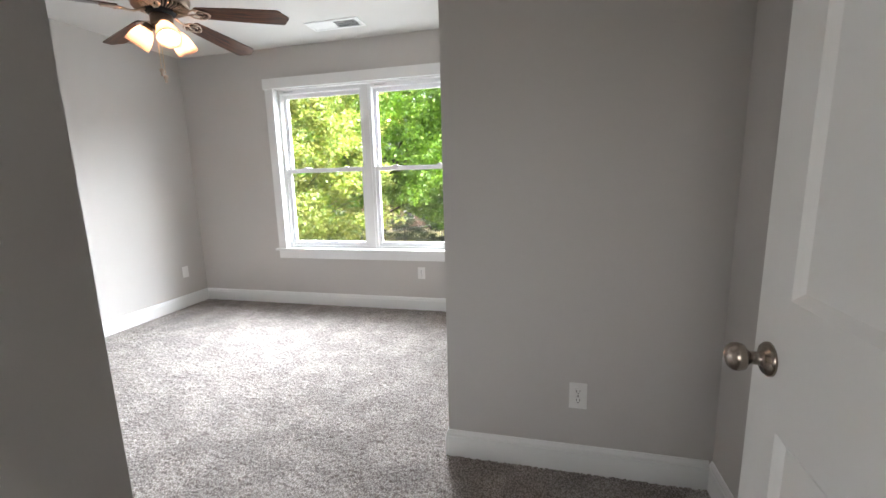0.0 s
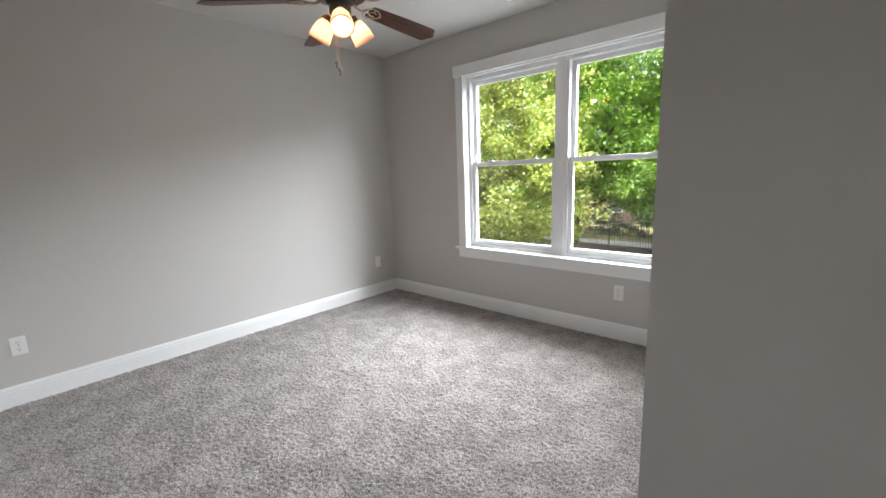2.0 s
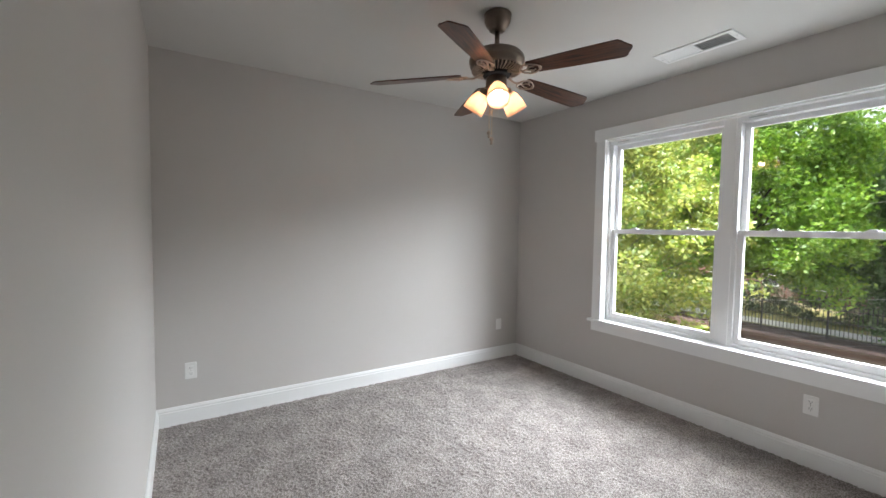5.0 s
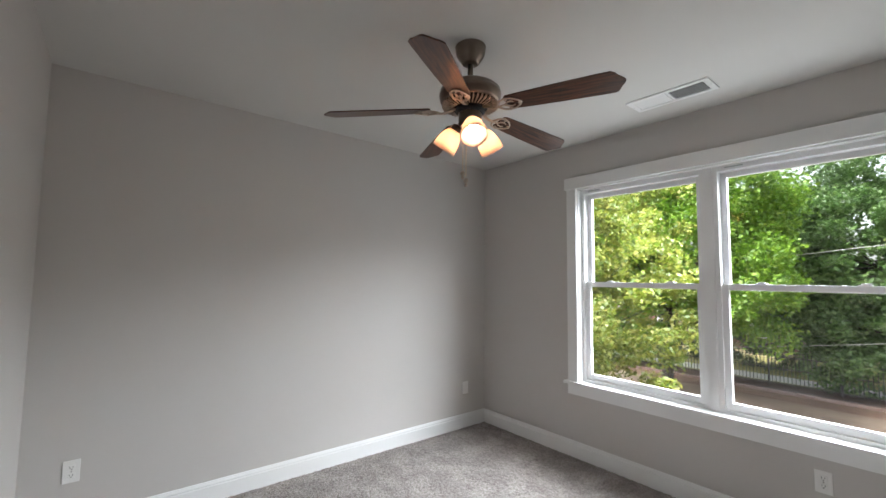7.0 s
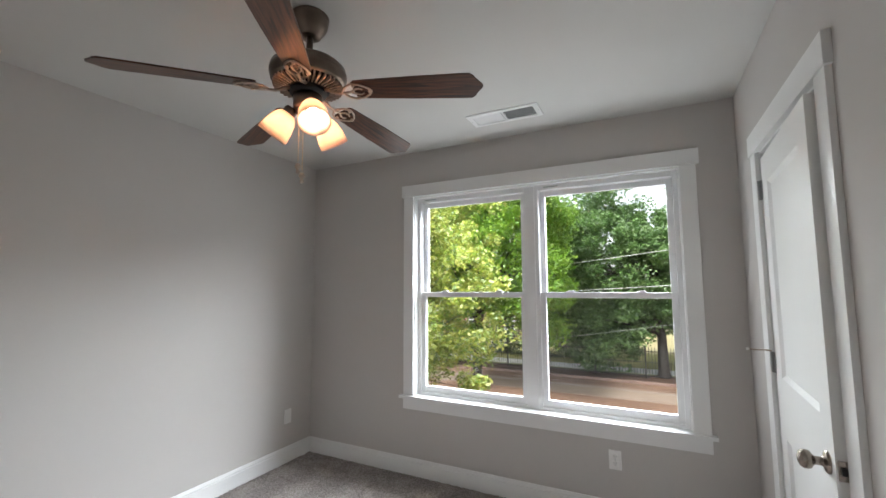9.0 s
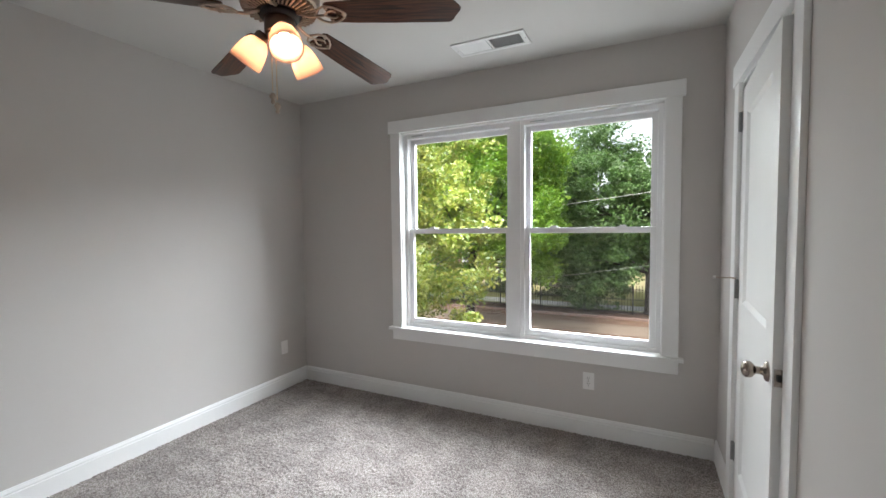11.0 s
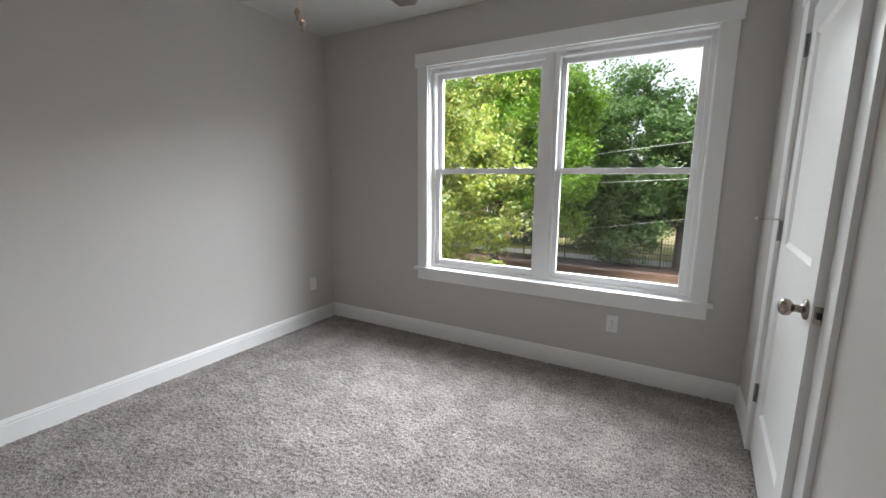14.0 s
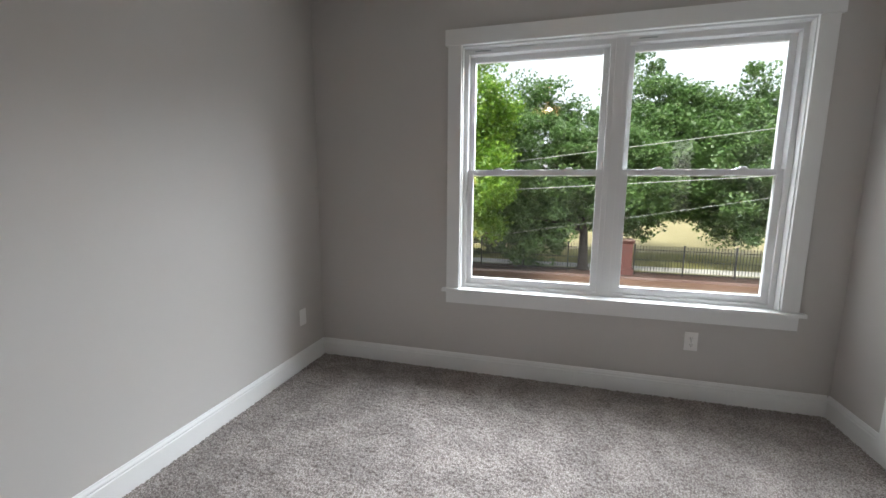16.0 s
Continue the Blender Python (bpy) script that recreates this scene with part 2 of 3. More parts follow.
LEAF_YELLOW = leaf_material("redbud_leaf", (0.09, 0.15, 0.016), (0.21, 0.255, 0.028), (0.34, 0.32, 0.07))
LEAF_LIME = leaf_material("maple_leaf", (0.09, 0.21, 0.014), (0.17, 0.33, 0.024), (0.27, 0.42, 0.04))
LEAF_GREEN = leaf_material("oak_leaf", (0.05, 0.115, 0.027), (0.10, 0.20, 0.05), (0.175, 0.285, 0.08))
LEAF_FAR = leaf_material("far_leaf", (0.02, 0.045, 0.014), (0.04, 0.085, 0.024), (0.07, 0.12, 0.035))


# ---- mesh helpers ----
def box(bm, lo, hi):
    v = [bm.verts.new((x, y, z)) for x in (lo[0], hi[0]) for y in (lo[1], hi[1]) for z in (lo[2], hi[2])]
    for q in ((0, 1, 3, 2), (4, 6, 7, 5), (0, 4, 5, 1), (2, 3, 7, 6), (0, 2, 6, 4), (1, 5, 7, 3)):
        bm.faces.new([v[i] for i in q])


def boxes(*spans, bevel=0.0):
    bm = bmesh.new()
    for lo, hi in spans:
        box(bm, lo, hi)
    if bevel:
        bmesh.ops.bevel(bm, geom=bm.edges[:], offset=bevel, segments=2, affect="EDGES", profile=0.6)
    return bm


def turned(profile, segments=32, axis=None):
    """A lathe of (radius, height) pairs round z, or round the axis given by a matrix."""
    bm = bmesh.new()
    rings = []
    for r, z in profile:
        rings.append([bm.verts.new((max(r, 1e-4) * math.cos(2 * math.pi * i / segments), max(r, 1e-4) * math.sin(2 * math.pi * i / segments), z)) for i in range(segments)])
    for a, b in zip(rings, rings[1:]):
        for i in range(segments):
            j = (i + 1) % segments
            f = bm.faces.new((a[i], a[j], b[j], b[i]))
            f.smooth = True
    bmesh.ops.recalc_face_normals(bm, faces=bm.faces[:])
    if axis:
        bmesh.ops.transform(bm, matrix=axis, verts=bm.verts[:])
    return bm


def tube(bm, points, radii, sides=8):
    """A round tube through points, tapering by radii, closed at its ends."""
    pts = [Vector(p) for p in points]
    rings = []
    for i, p in enumerate(pts):
        d = (pts[min(i + 1, len(pts) - 1)] - pts[max(i - 1, 0)]).normalized()
        u = d.orthogonal().normalized()
        if rings:
            u = (last - d * last.dot(d)).normalized()
        last = u
        w = d.cross(u)
        rings.append([bm.verts.new(p + (u * math.cos(2 * math.pi * k / sides) + w * math.sin(2 * math.pi * k / sides)) * radii[i]) for k in range(sides)])
    for a, b in zip(rings, rings[1:]):
        for k in range(sides):
            bm.faces.new((a[k], a[(k + 1) % sides], b[(k + 1) % sides], b[k])).smooth = True
    bm.faces.new(rings[0][::-1])
    bm.faces.new(rings[-1])
    return bm


def mesh_from(name, bm, mat):
    me = bpy.data.meshes.new(name)
    bm.normal_update()
    bm.to_mesh(me)
    bm.free()
    me.materials.append(mat)
    return me


def solid(name, bm, mat, label="", category="", group="", kind=""):
    return tagged(new(name, mesh_from(name, bm, mat)), label, category, group, kind)


def structure(name, bm, mat, label, category):
    return solid(name, bm, mat, label, category, "", "structure")


def part(name, bm, mat, parent, label=""):
    ob = new(name, mesh_from(name, bm, mat))
    ob.parent = parent
    return tagged(ob, label)


def thing(name, m, label, category, group="", kind=""):
    ob = new(name)
    ob.empty_display_size = 0.05
    ob.matrix_basis = m
    return tagged(ob, label, category, group, kind)


# ---- plan ----
WEST, NORTH, EAST, SOUTH = 0.0, 3.225, 3.248, -0.058
CLOSET_Y, HALL_E, HALL_W, ENTRY_Y = 1.205, 4.335, 3.06, -0.325
TOP = 2.545
WX0, WX1, WZ0, WZ1 = 1.070, 2.957, 0.597, 2.172          # window opening
DY0, DY1, DZ = 1.970, 2.730, 2.06                       # closet doorway
EX0, EX1 = 3.235, 4.088                                  # entry doorway

# ---- large structure ----
structure("wall_west", boxes(((-0.15, -1.9, 0), (WEST, NORTH + 0.15, TOP))), WALL, "warm light grey painted wall, empty", "wall")
structure("wall_north", boxes(((WEST, NORTH, -0.3), (WX0, NORTH + 0.15, TOP)), ((WX1, NORTH, -0.3), (5.2, NORTH + 0.15, TOP)),
          ((WX0, NORTH, -0.3), (WX1, NORTH + 0.15, WZ0 - 0.024)), ((WX0, NORTH, WZ1), (WX1, NORTH + 0.15, TOP))), WALL,
          "warm light grey painted wall around a wide window", "wall")
structure("wall_closet", boxes(((EAST, CLOSET_Y, 0), (EAST + 0.115, DY0 - 0.02, TOP)), ((EAST, DY1 + 0.02, 0), (EAST + 0.115, NORTH, TOP)),
          ((EAST, DY0 - 0.02, DZ + 0.02), (EAST + 0.115, DY1 + 0.02, TOP))), WALL, "grey painted wall with the closet doorway", "wall")
structure("wall_closet_front", boxes(((EAST + 0.115, CLOSET_Y, 0), (HALL_E, CLOSET_Y + 0.115, TOP))), WALL, "shaded grey painted wall of the entry", "wall")
structure("wall_closet_back", boxes(((4.05, CLOSET_Y + 0.115, 0), (4.15, NORTH, TOP))), WALL, "grey painted wall inside the closet", "wall")
structure("wall_entry_east", boxes(((HALL_E, -1.9, 0), (HALL_E + 0.12, CLOSET_Y + 0.115, TOP))), WALL, "grey painted wall behind the open door", "wall")
structure("wall_south", boxes(((WEST, SOUTH - 0.115, 0), (HALL_W, SOUTH, TOP))), WALL, "grey painted wall beside the entry", "wall")
structure("wall_entry_west", boxes(((HALL_W - 0.115, ENTRY_Y - 0.115, 0), (HALL_W, SOUTH - 0.115, TOP))), WALL, "short grey painted return wall", "wall")
structure("wall_entry_south", boxes(((HALL_W, ENTRY_Y - 0.115, 0), (EX0 - 0.02, ENTRY_Y, TOP)), ((EX1 + 0.02, ENTRY_Y - 0.115, 0), (HALL_E, ENTRY_Y, TOP)),
          ((EX0 - 0.02, ENTRY_Y - 0.115, DZ + 0.02), (EX1 + 0.02, ENTRY_Y, TOP))), WALL, "grey painted wall with the entry doorway", "wall")
structure("wall_hall_west", boxes(((2.6, -1.9, 0), (2.7, ENTRY_Y - 0.115, TOP)), ((2.7, ENTRY_Y - 0.115, 0), (HALL_W - 0.115, ENTRY_Y - 0.015, TOP))), WALL, "grey painted hall wall", "wall")
# the gap in this unseen wall is invented to hold the hall's fill lamp
structure("wall_hall_south", boxes(((2.7, -1.9, 0), (3.0, -1.8, TOP)), ((3.9, -1.9, 0), (HALL_E, -1.8, TOP)), ((3.0, -1.9, 0), (3.9, -1.8, 0.9)), ((3.0, -1.9, 2.1), (3.9, -1.8, TOP))), WALL, "grey painted hall wall", "wall")
structure("ceiling", boxes(((-0.15, -1.9, TOP), (5.2, NORTH + 0.15, TOP + 0.2))), CEIL, "smooth off-white painted ceiling", "ceiling")
# unseen slab, added above the ceiling to block the sun
structure("roof", boxes(((-1.5, -6.0, TOP + 0.6), (7.0, NORTH + 0.15, TOP + 0.75))), ROOFING, "unseen grey roof slab that keeps the sun off", "roof")
structure("subfloor", boxes(((-0.15, -6.0, -0.3), (5.2, NORTH, -0.03))), CONCRETE, "subfloor under the carpet", "floor")
structure("outer_wall", boxes(((-0.15, NORTH + 0.02, -3.4), (7.0, NORTH + 0.15, -0.3)), ((5.2, NORTH + 0.02, -0.3), (7.0, NORTH + 0.15, TOP + 0.6))), SIDING, "pale siding of the lower storey", "wall")


def pile_floor(name, x0, x1, y0, y1, step, label):
    """A cut-pile carpet: a fine uneven sheet, each tuft at its own height."""
    nx, ny = int((x1 - x0) / step) + 1, int((y1 - y0) / step) + 1
    rng = np.random.default_rng(4)
    gx, gy = np.meshgrid(np.linspace(x0, x1, nx), np.linspace(y0, y1, ny), indexing="ij")
    co = np.empty((nx * ny, 3))
    co[:, 0] = gx.ravel() + rng.uniform(-0.35, 0.35, nx * ny) * step
    co[:, 1] = gy.ravel() + rng.uniform(-0.35, 0.35, nx * ny) * step
    co[:, 2] = rng.uniform(-0.0075, 0.0035, nx * ny)
    i = np.arange(nx * ny).reshape(nx, ny)
    quads = np.stack((i[:-1, :-1], i[1:, :-1], i[1:, 1:], i[:-1, 1:]), -1).reshape(-1, 4)
    me = bpy.data.meshes.new(name)
    me.vertices.add(nx * ny)
    me.vertices.foreach_set("co", co.ravel())
    me.loops.add(quads.size)
    me.loops.foreach_set("vertex_index", quads.ravel().astype(np.int32))
    me.polygons.add(len(quads))
    me.polygons.foreach_set("loop_start", np.arange(0, quads.size, 4, dtype=np.int32))
    me.update(calc_edges=True)
    me.validate()
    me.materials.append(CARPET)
    return tagged(new(name, me), label, "carpet", "", "structure")


pile_floor("floor", -0.005, 3.254, -0.063, 3.23, 0.0075, "taupe-grey cut pile carpet with brushed patches")
pile_floor("floor_entry", 3.254, 4.34, -0.43, 1.21, 0.008, "taupe-grey cut pile carpet of the entry")
pile_floor("floor_closet", 3.254, 4.06, 1.21, 3.23, 0.02, "taupe-grey carpet inside the closet")
pile_floor("floor_hall", 2.65, 4.34, -1.85, -0.43, 0.03, "taupe-grey carpet of the hall")
pile_floor("floor_nook", 2.88, 3.254, -0.43, -0.063, 0.02, "taupe-grey carpet beside the entry")


def skirting(name, a, b, inward):
    """A baseboard from a to b with a stepped, rounded top; inward is the wall's normal."""
    prof = [(0, -0.012), (0.014, -0.012), (0.014, 0.094), (0.0105, 0.0965), (0.0095, 0.100), (0.0115, 0.104), (0.0105, 0.110), (0.0065, 0.118), (0.005, 0.124), (0.0, 0.126)]
    bm = bmesh.new()
    ends = []
    for p in (a, b):
        ends.append([bm.verts.new((p[0] + inward[0] * d, p[1] + inward[1] * d, z)) for d, z in prof])
    n = len(prof)
    for i in range(n - 1):
        bm.faces.new((ends[0][i], ends[0][i + 1], ends[1][i + 1], ends[1][i]))
    bm.faces.new(ends[0][::-1])
    bm.faces.new(ends[1])
    bmesh.ops.recalc_face_normals(bm, faces=bm.faces[:])
    return structure(name, bm, TRIM, "white painted baseboard with a stepped top", "baseboard")


CW = 0.088
skirting("baseboard", (WEST, SOUTH), (WEST, NORTH), (1, 0))
skirting("baseboard", (WEST + 0.014, NORTH), (EAST - 0.014, NORTH), (0, -1))
skirting("baseboard", (EAST, DY1 + 0.012 + CW), (EAST, NORTH), (-1, 0))
skirting("baseboard", (EAST, CLOSET_Y - 0.014), (EAST, DY0 - 0.012 - CW), (-1, 0))
skirting("baseboard", (EAST, CLOSET_Y), (HALL_E - 0.014, CLOSET_Y), (0, -1))
skirting("baseboard", (HALL_E, ENTRY_Y), (HALL_E, CLOSET_Y), (-1, 0))
skirting("baseboard", (WEST + 0.014, SOUTH), (HALL_W + 0.014, SOUTH), (0, 1))
skirting("baseboard", (HALL_W, ENTRY_Y), (HALL_W, SOUTH), (1, 0))

# ---- window ----
window = thing("window_1", pose(0, 0, 0), "wide white twin double-hung window with flat casing", "window", "", "structure")
F, Bk = NORTH - 0.019, NORTH
part("casing_leg", boxes(((WX0 - CW + 0.006, F, WZ0), (WX0 + 0.006, Bk, WZ1 - 0.002)), bevel=0.0015), TRIM, window)
part("casing_leg", boxes(((WX1 - 0.006, F, WZ0), (WX1 + CW - 0.006, Bk, WZ1 - 0.002)), bevel=0.0015), TRIM, window)
part("casing_head", boxes(((WX0 - CW - 0.012, F - 0.006, WZ1 - 0.002), (WX1 + CW + 0.012, Bk, WZ1 + 0.094)), bevel=0.0018), TRIM, window)
part("window_sill", boxes(((WX0 - CW - 0.022, NORTH - 0.045, WZ0 - 0.022), (WX1 + CW + 0.022, NORTH, WZ0)),
     ((WX0, NORTH, WZ0 - 0.022), (WX1, NORTH + 0.085, WZ0)), bevel=0.002), TRIM, window, "white painted stool board")
part("apron", boxes(((WX0 - CW + 0.004, F, WZ0 - 0.104), (WX1 + CW - 0.004, Bk, WZ0 - 0.022)), bevel=0.0015), TRIM, window)
Y1 = NORTH + 0.105
part("jamb_liner", boxes(((WX0, NORTH, WZ0), (WX0 + 0.012, NORTH + 0.085, WZ1))), TRIM, window)
part("jamb_liner", boxes(((WX1 - 0.012, NORTH, WZ0), (WX1, NORTH + 0.085, WZ1))), TRIM, window)
part("jamb_liner", boxes(((WX0 + 0.012, NORTH, WZ1 - 0.012), (WX1 - 0.012, NORTH + 0.085, WZ1))), TRIM, window)
MX0, MX1 = 1.982, 2.057
part("mullion", boxes(((MX0 + 0.012, NORTH + 0.045, WZ0), (MX1 - 0.012, NORTH + 0.14, WZ1 - 0.012)), bevel=0.002), VINYL, window)


def sash_unit(x0, x1):
    """One double-hung unit: frame, an outer upper sash, an inner lower sash, latches."""
    y = NORTH
    part("window_frame", boxes(((x0, y + 0.05, WZ0), (x0 + 0.028, y + 0.145, WZ1 - 0.012)), ((x1 - 0.028, y + 0.05, WZ0), (x1, y + 0.145, WZ1 - 0.012)),
         ((x0 + 0.028, y + 0.05, WZ1 - 0.045), (x1 - 0.028, y + 0.145, WZ1 - 0.012)), ((x0 + 0.028, y + 0.05, WZ0), (x1 - 0.028, y + 0.145, WZ0 + 0.022)), bevel=0.0015), VINYL, window)
    part("head_slot", boxes(((x0 + 0.07, y + 0.046, WZ1 - 0.030), (x0 + 0.17, y + 0.0505, WZ1 - 0.024))), POLE, window)
    meet = 1.382
    for low, yy, z0, z1 in ((False, y + 0.104, meet - 0.022, WZ1 - 0.045), (True, y + 0.066, WZ0 + 0.022, meet + 0.018)):
        s, a, b = 0.036, x0 + 0.028, x1 - 0.028
        bottom = 0.044 if low else 0.036
        sash = part("lower_sash" if low else "upper_sash", boxes(((a, yy, z0), (a + s, yy + 0.034, z1)), ((b - s, yy, z0), (b, yy + 0.034, z1)),
                    ((a + s, yy, z1 - 0.036), (b - s, yy + 0.034, z1)), ((a + s, yy, z0), (b - s, yy + 0.034, z0 + bottom)), bevel=0.003), VINYL, window)
        pane = part("pane", boxes(((a + s - 0.006, yy + 0.015, z0 + bottom - 0.006), (b - s + 0.006, yy + 0.019, z1 - 0.030))), GLASS, sash, "clear window glass")
        pane.visible_shadow = False
        if low:
            for k in (0.24, 0.76):
                cx = a + (b - a) * k
                bm = boxes(((cx - 0.028, yy + 0.004, z1), (cx + 0.028, yy + 0.030, z1 + 0.006)), ((cx - 0.014, yy - 0.004, z1 + 0.006), (cx + 0.022, yy + 0.016, z1 + 0.013)), bevel=0.002)
                part("sash_lock", bm, VINYL, sash)


sash_unit(WX0 + 0.012, MX0 + 0.012)
sash_unit(MX1 - 0.012, WX1 - 0.012)


# ---- doors ----
def panel_door(name, width, m, label, knob_side=1):
    """A moulded two-panel door: hinge edge at x = 0, the leaf along +x, its room face towards -y."""
    d = thing(name, m, label, "door", "", "structure")
    T, H, s = 0.035, 2.03, 0.112
    z_parts = ((0.25, 0.80), (1.05, 1.905))
    bm = bmesh.new()
    box(bm, (0, 0, 0.012), (s, T, H))
    box(bm, (width - s, 0, 0.012), (width, T, H))
    for z0, z1 in ((0.012, 0.25), (0.80, 1.05), (1.905, H)):
        box(bm, (s, 0, z0), (width - s, T, z1))
    part("leaf", bm, DOOR, d)
    for z0, z1 in z_parts:
        bm = bmesh.new()
        for y_out, y_in in ((0.0, 0.011), (T, T - 0.011)):
            o = [bm.verts.new((x, y_out, z)) for x, z in ((s, z0), (width - s, z0), (width - s, z1), (s, z1))]
            e = 0.018
            i = [bm.verts.new((x, y_in, z)) for x, z in ((s + e, z0 + e), (width - s - e, z0 + e), (width - s - e, z1 - e), (s + e, z1 - e))]
            for k in range(4):
                bm.faces.new((o[k], o[(k + 1) % 4], i[(k + 1) % 4], i[k]))
            bm.faces.new(i)
        bmesh.ops.recalc_face_normals(bm, faces=bm.faces[:])
        part("panel", bm, DOOR, d, "recessed flat panel with sloped edges")
    for side in (-1, 1):
        y = 0.0 if side < 0 else T
        ax = Matrix.Translation((width - 0.062, y, 0.92)) @ Matrix.Rotation(radians(90 if side < 0 else -90), 4, "X")
        prof = [(0.0, 0.0), (0.033, 0.0), (0.033, 0.004), (0.029, 0.009), (0.016, 0.012), (0.0125, 0.018), (0.0125, 0.032), (0.017, 0.037), (0.025, 0.043), (0.0275, 0.052), (0.0265, 0.061), (0.021, 0.068), (0.011, 0.072), (0.0, 0.073)]
        part("door_knob", turned(prof, 28, ax), NICKEL, d, "round satin nickel knob on a rosette")
    latch = part("latch_plate", boxes(((width, 0.005, 0.892), (width + 0.002, 0.030, 0.948))), NICKEL, d, "nickel latch plate")
    part("latch_bolt", boxes(((width + 0.002, 0.011, 0.91), (width + 0.011, 0.024, 0.93)), bevel=0.002), DARK, latch)
    return d


def hinge(m, stop=False):
    h = thing("door_hinge", m, "dull steel butt hinge" + (" with a hinge-pin door stop" if stop else " of the closet door"), "hinge", "closet door hinges")
    part("knuckle", tube(bmesh.new(), ((0, -0.006, 0), (0, -0.006, 0.09)), (0.0062, 0.0062), 12), STEEL, h)
    part("leaf_plate", boxes(((-0.018, -0.0015, 0), (0.018, 0.0015, 0.09))), STEEL, h)
    for z in (0.012, 0.045, 0.078):
        part("screw", boxes(((-0.010, -0.0025, z - 0.004), (-0.004, -0.001, z + 0.004))), DARK, h)
    if stop:
        bm = tube(bmesh.new(), ((0, -0.006, 0.094), (0.0, -0.03, 0.097), (-0.008, -0.06, 0.094), (-0.012, -0.085, 0.096)), (0.004, 0.003, 0.003, 0.0035), 8)
        part("stop_arm", bm, IRON_ARM, h)
        part("stop_pad", tube(bmesh.new(), ((-0.012, -0.085, 0.096), (-0.014, -0.097, 0.096)), (0.007, 0.007), 10), PLASTIC, h, "white rubber pad")
    return h


AJAR = 3.2
panel_door("door_1", 0.755, Matrix.Translation((EAST + 0.001, DY1 - 0.003, 0)) @ Matrix.Rotation(radians(-90 - AJAR), 4, "Z"),
           "white two-panel closet door standing slightly ajar")
for z, st in ((0.265, False), (1.055, True), (1.838, False)):
    hinge(Matrix.Translation((EAST - 0.004, DY1 + 0.001, z)) @ Matrix.Rotation(radians(-90), 4, "Z"), st)
closet_trim = thing("door_frame_1", pose(0, 0, 0), "white flat door casing with an overhanging head", "door frame", "", "structure")
cx = EAST - 0.018
part("casing_leg", boxes(((cx, DY1 + 0.008, 0), (EAST, DY1 + 0.008 + CW, DZ + 0.008)), bevel=0.0015), TRIM, closet_trim)
part("casing_leg", boxes(((cx, DY0 - 0.008 - CW, 0), (EAST, DY0 - 0.008, DZ + 0.008)), bevel=0.0015), TRIM, closet_trim)
part("casing_head", boxes(((cx - 0.006, DY0 - 0.008 - CW - 0.014, DZ + 0.008), (EAST, DY1 + 0.008 + CW + 0.014, DZ + 0.108)), bevel=0.0018), TRIM, closet_trim)
part("jamb", boxes(((EAST, DY1, 0), (EAST + 0.115, DY1 + 0.02, DZ + 0.02))), TRIM, closet_trim)
part("jamb", boxes(((EAST, DY0 - 0.02, 0), (EAST + 0.115, DY0, DZ + 0.02))), TRIM, closet_trim)
part("jamb", boxes(((EAST, DY0, DZ), (EAST + 0.115, DY1, DZ + 0.02))), TRIM, closet_trim)
part("door_stop", boxes(((EAST + 0.040, DY0, 0), (EAST + 0.075, DY0 + 0.011, DZ)), ((EAST + 0.040, DY1 - 0.011, 0), (EAST + 0.075, DY1, DZ)),
     ((EAST + 0.040, DY0 + 0.011, DZ - 0.011), (EAST + 0.075, DY1 - 0.011, DZ))), TRIM, closet_trim)
part("strike_plate", boxes(((EAST + 0.004, DY0, 0.885), (EAST + 0.030, DY0 + 0.002, 0.945)), ((EAST - 0.004, DY0 - 0.006, 0.90), (EAST + 0.004, DY0 + 0.002, 0.93))), NICKEL, closet_trim)

panel_door("door_2", 0.76, Matrix.Translation((4.083, ENTRY_Y + 0.006, 0)) @ Matrix.Rotation(radians(87.5), 4, "Z"),
           "white two-panel door standing wide open")
entry_trim = thing("door_frame_2", pose(0, 0, 0), "white painted jamb of the entry doorway", "door frame", "", "structure")
ya, yb = ENTRY_Y - 0.115, ENTRY_Y
part("jamb", boxes(((EX0 - 0.02, ya, 0), (EX0, yb, DZ + 0.02))), TRIM, entry_trim)
part("jamb", boxes(((EX1, ya, 0), (EX1 + 0.02, yb, DZ + 0.02))), TRIM, entry_trim)
part("jamb", boxes(((EX0, ya, DZ), (EX1, yb, DZ + 0.02))), TRIM, entry_trim)


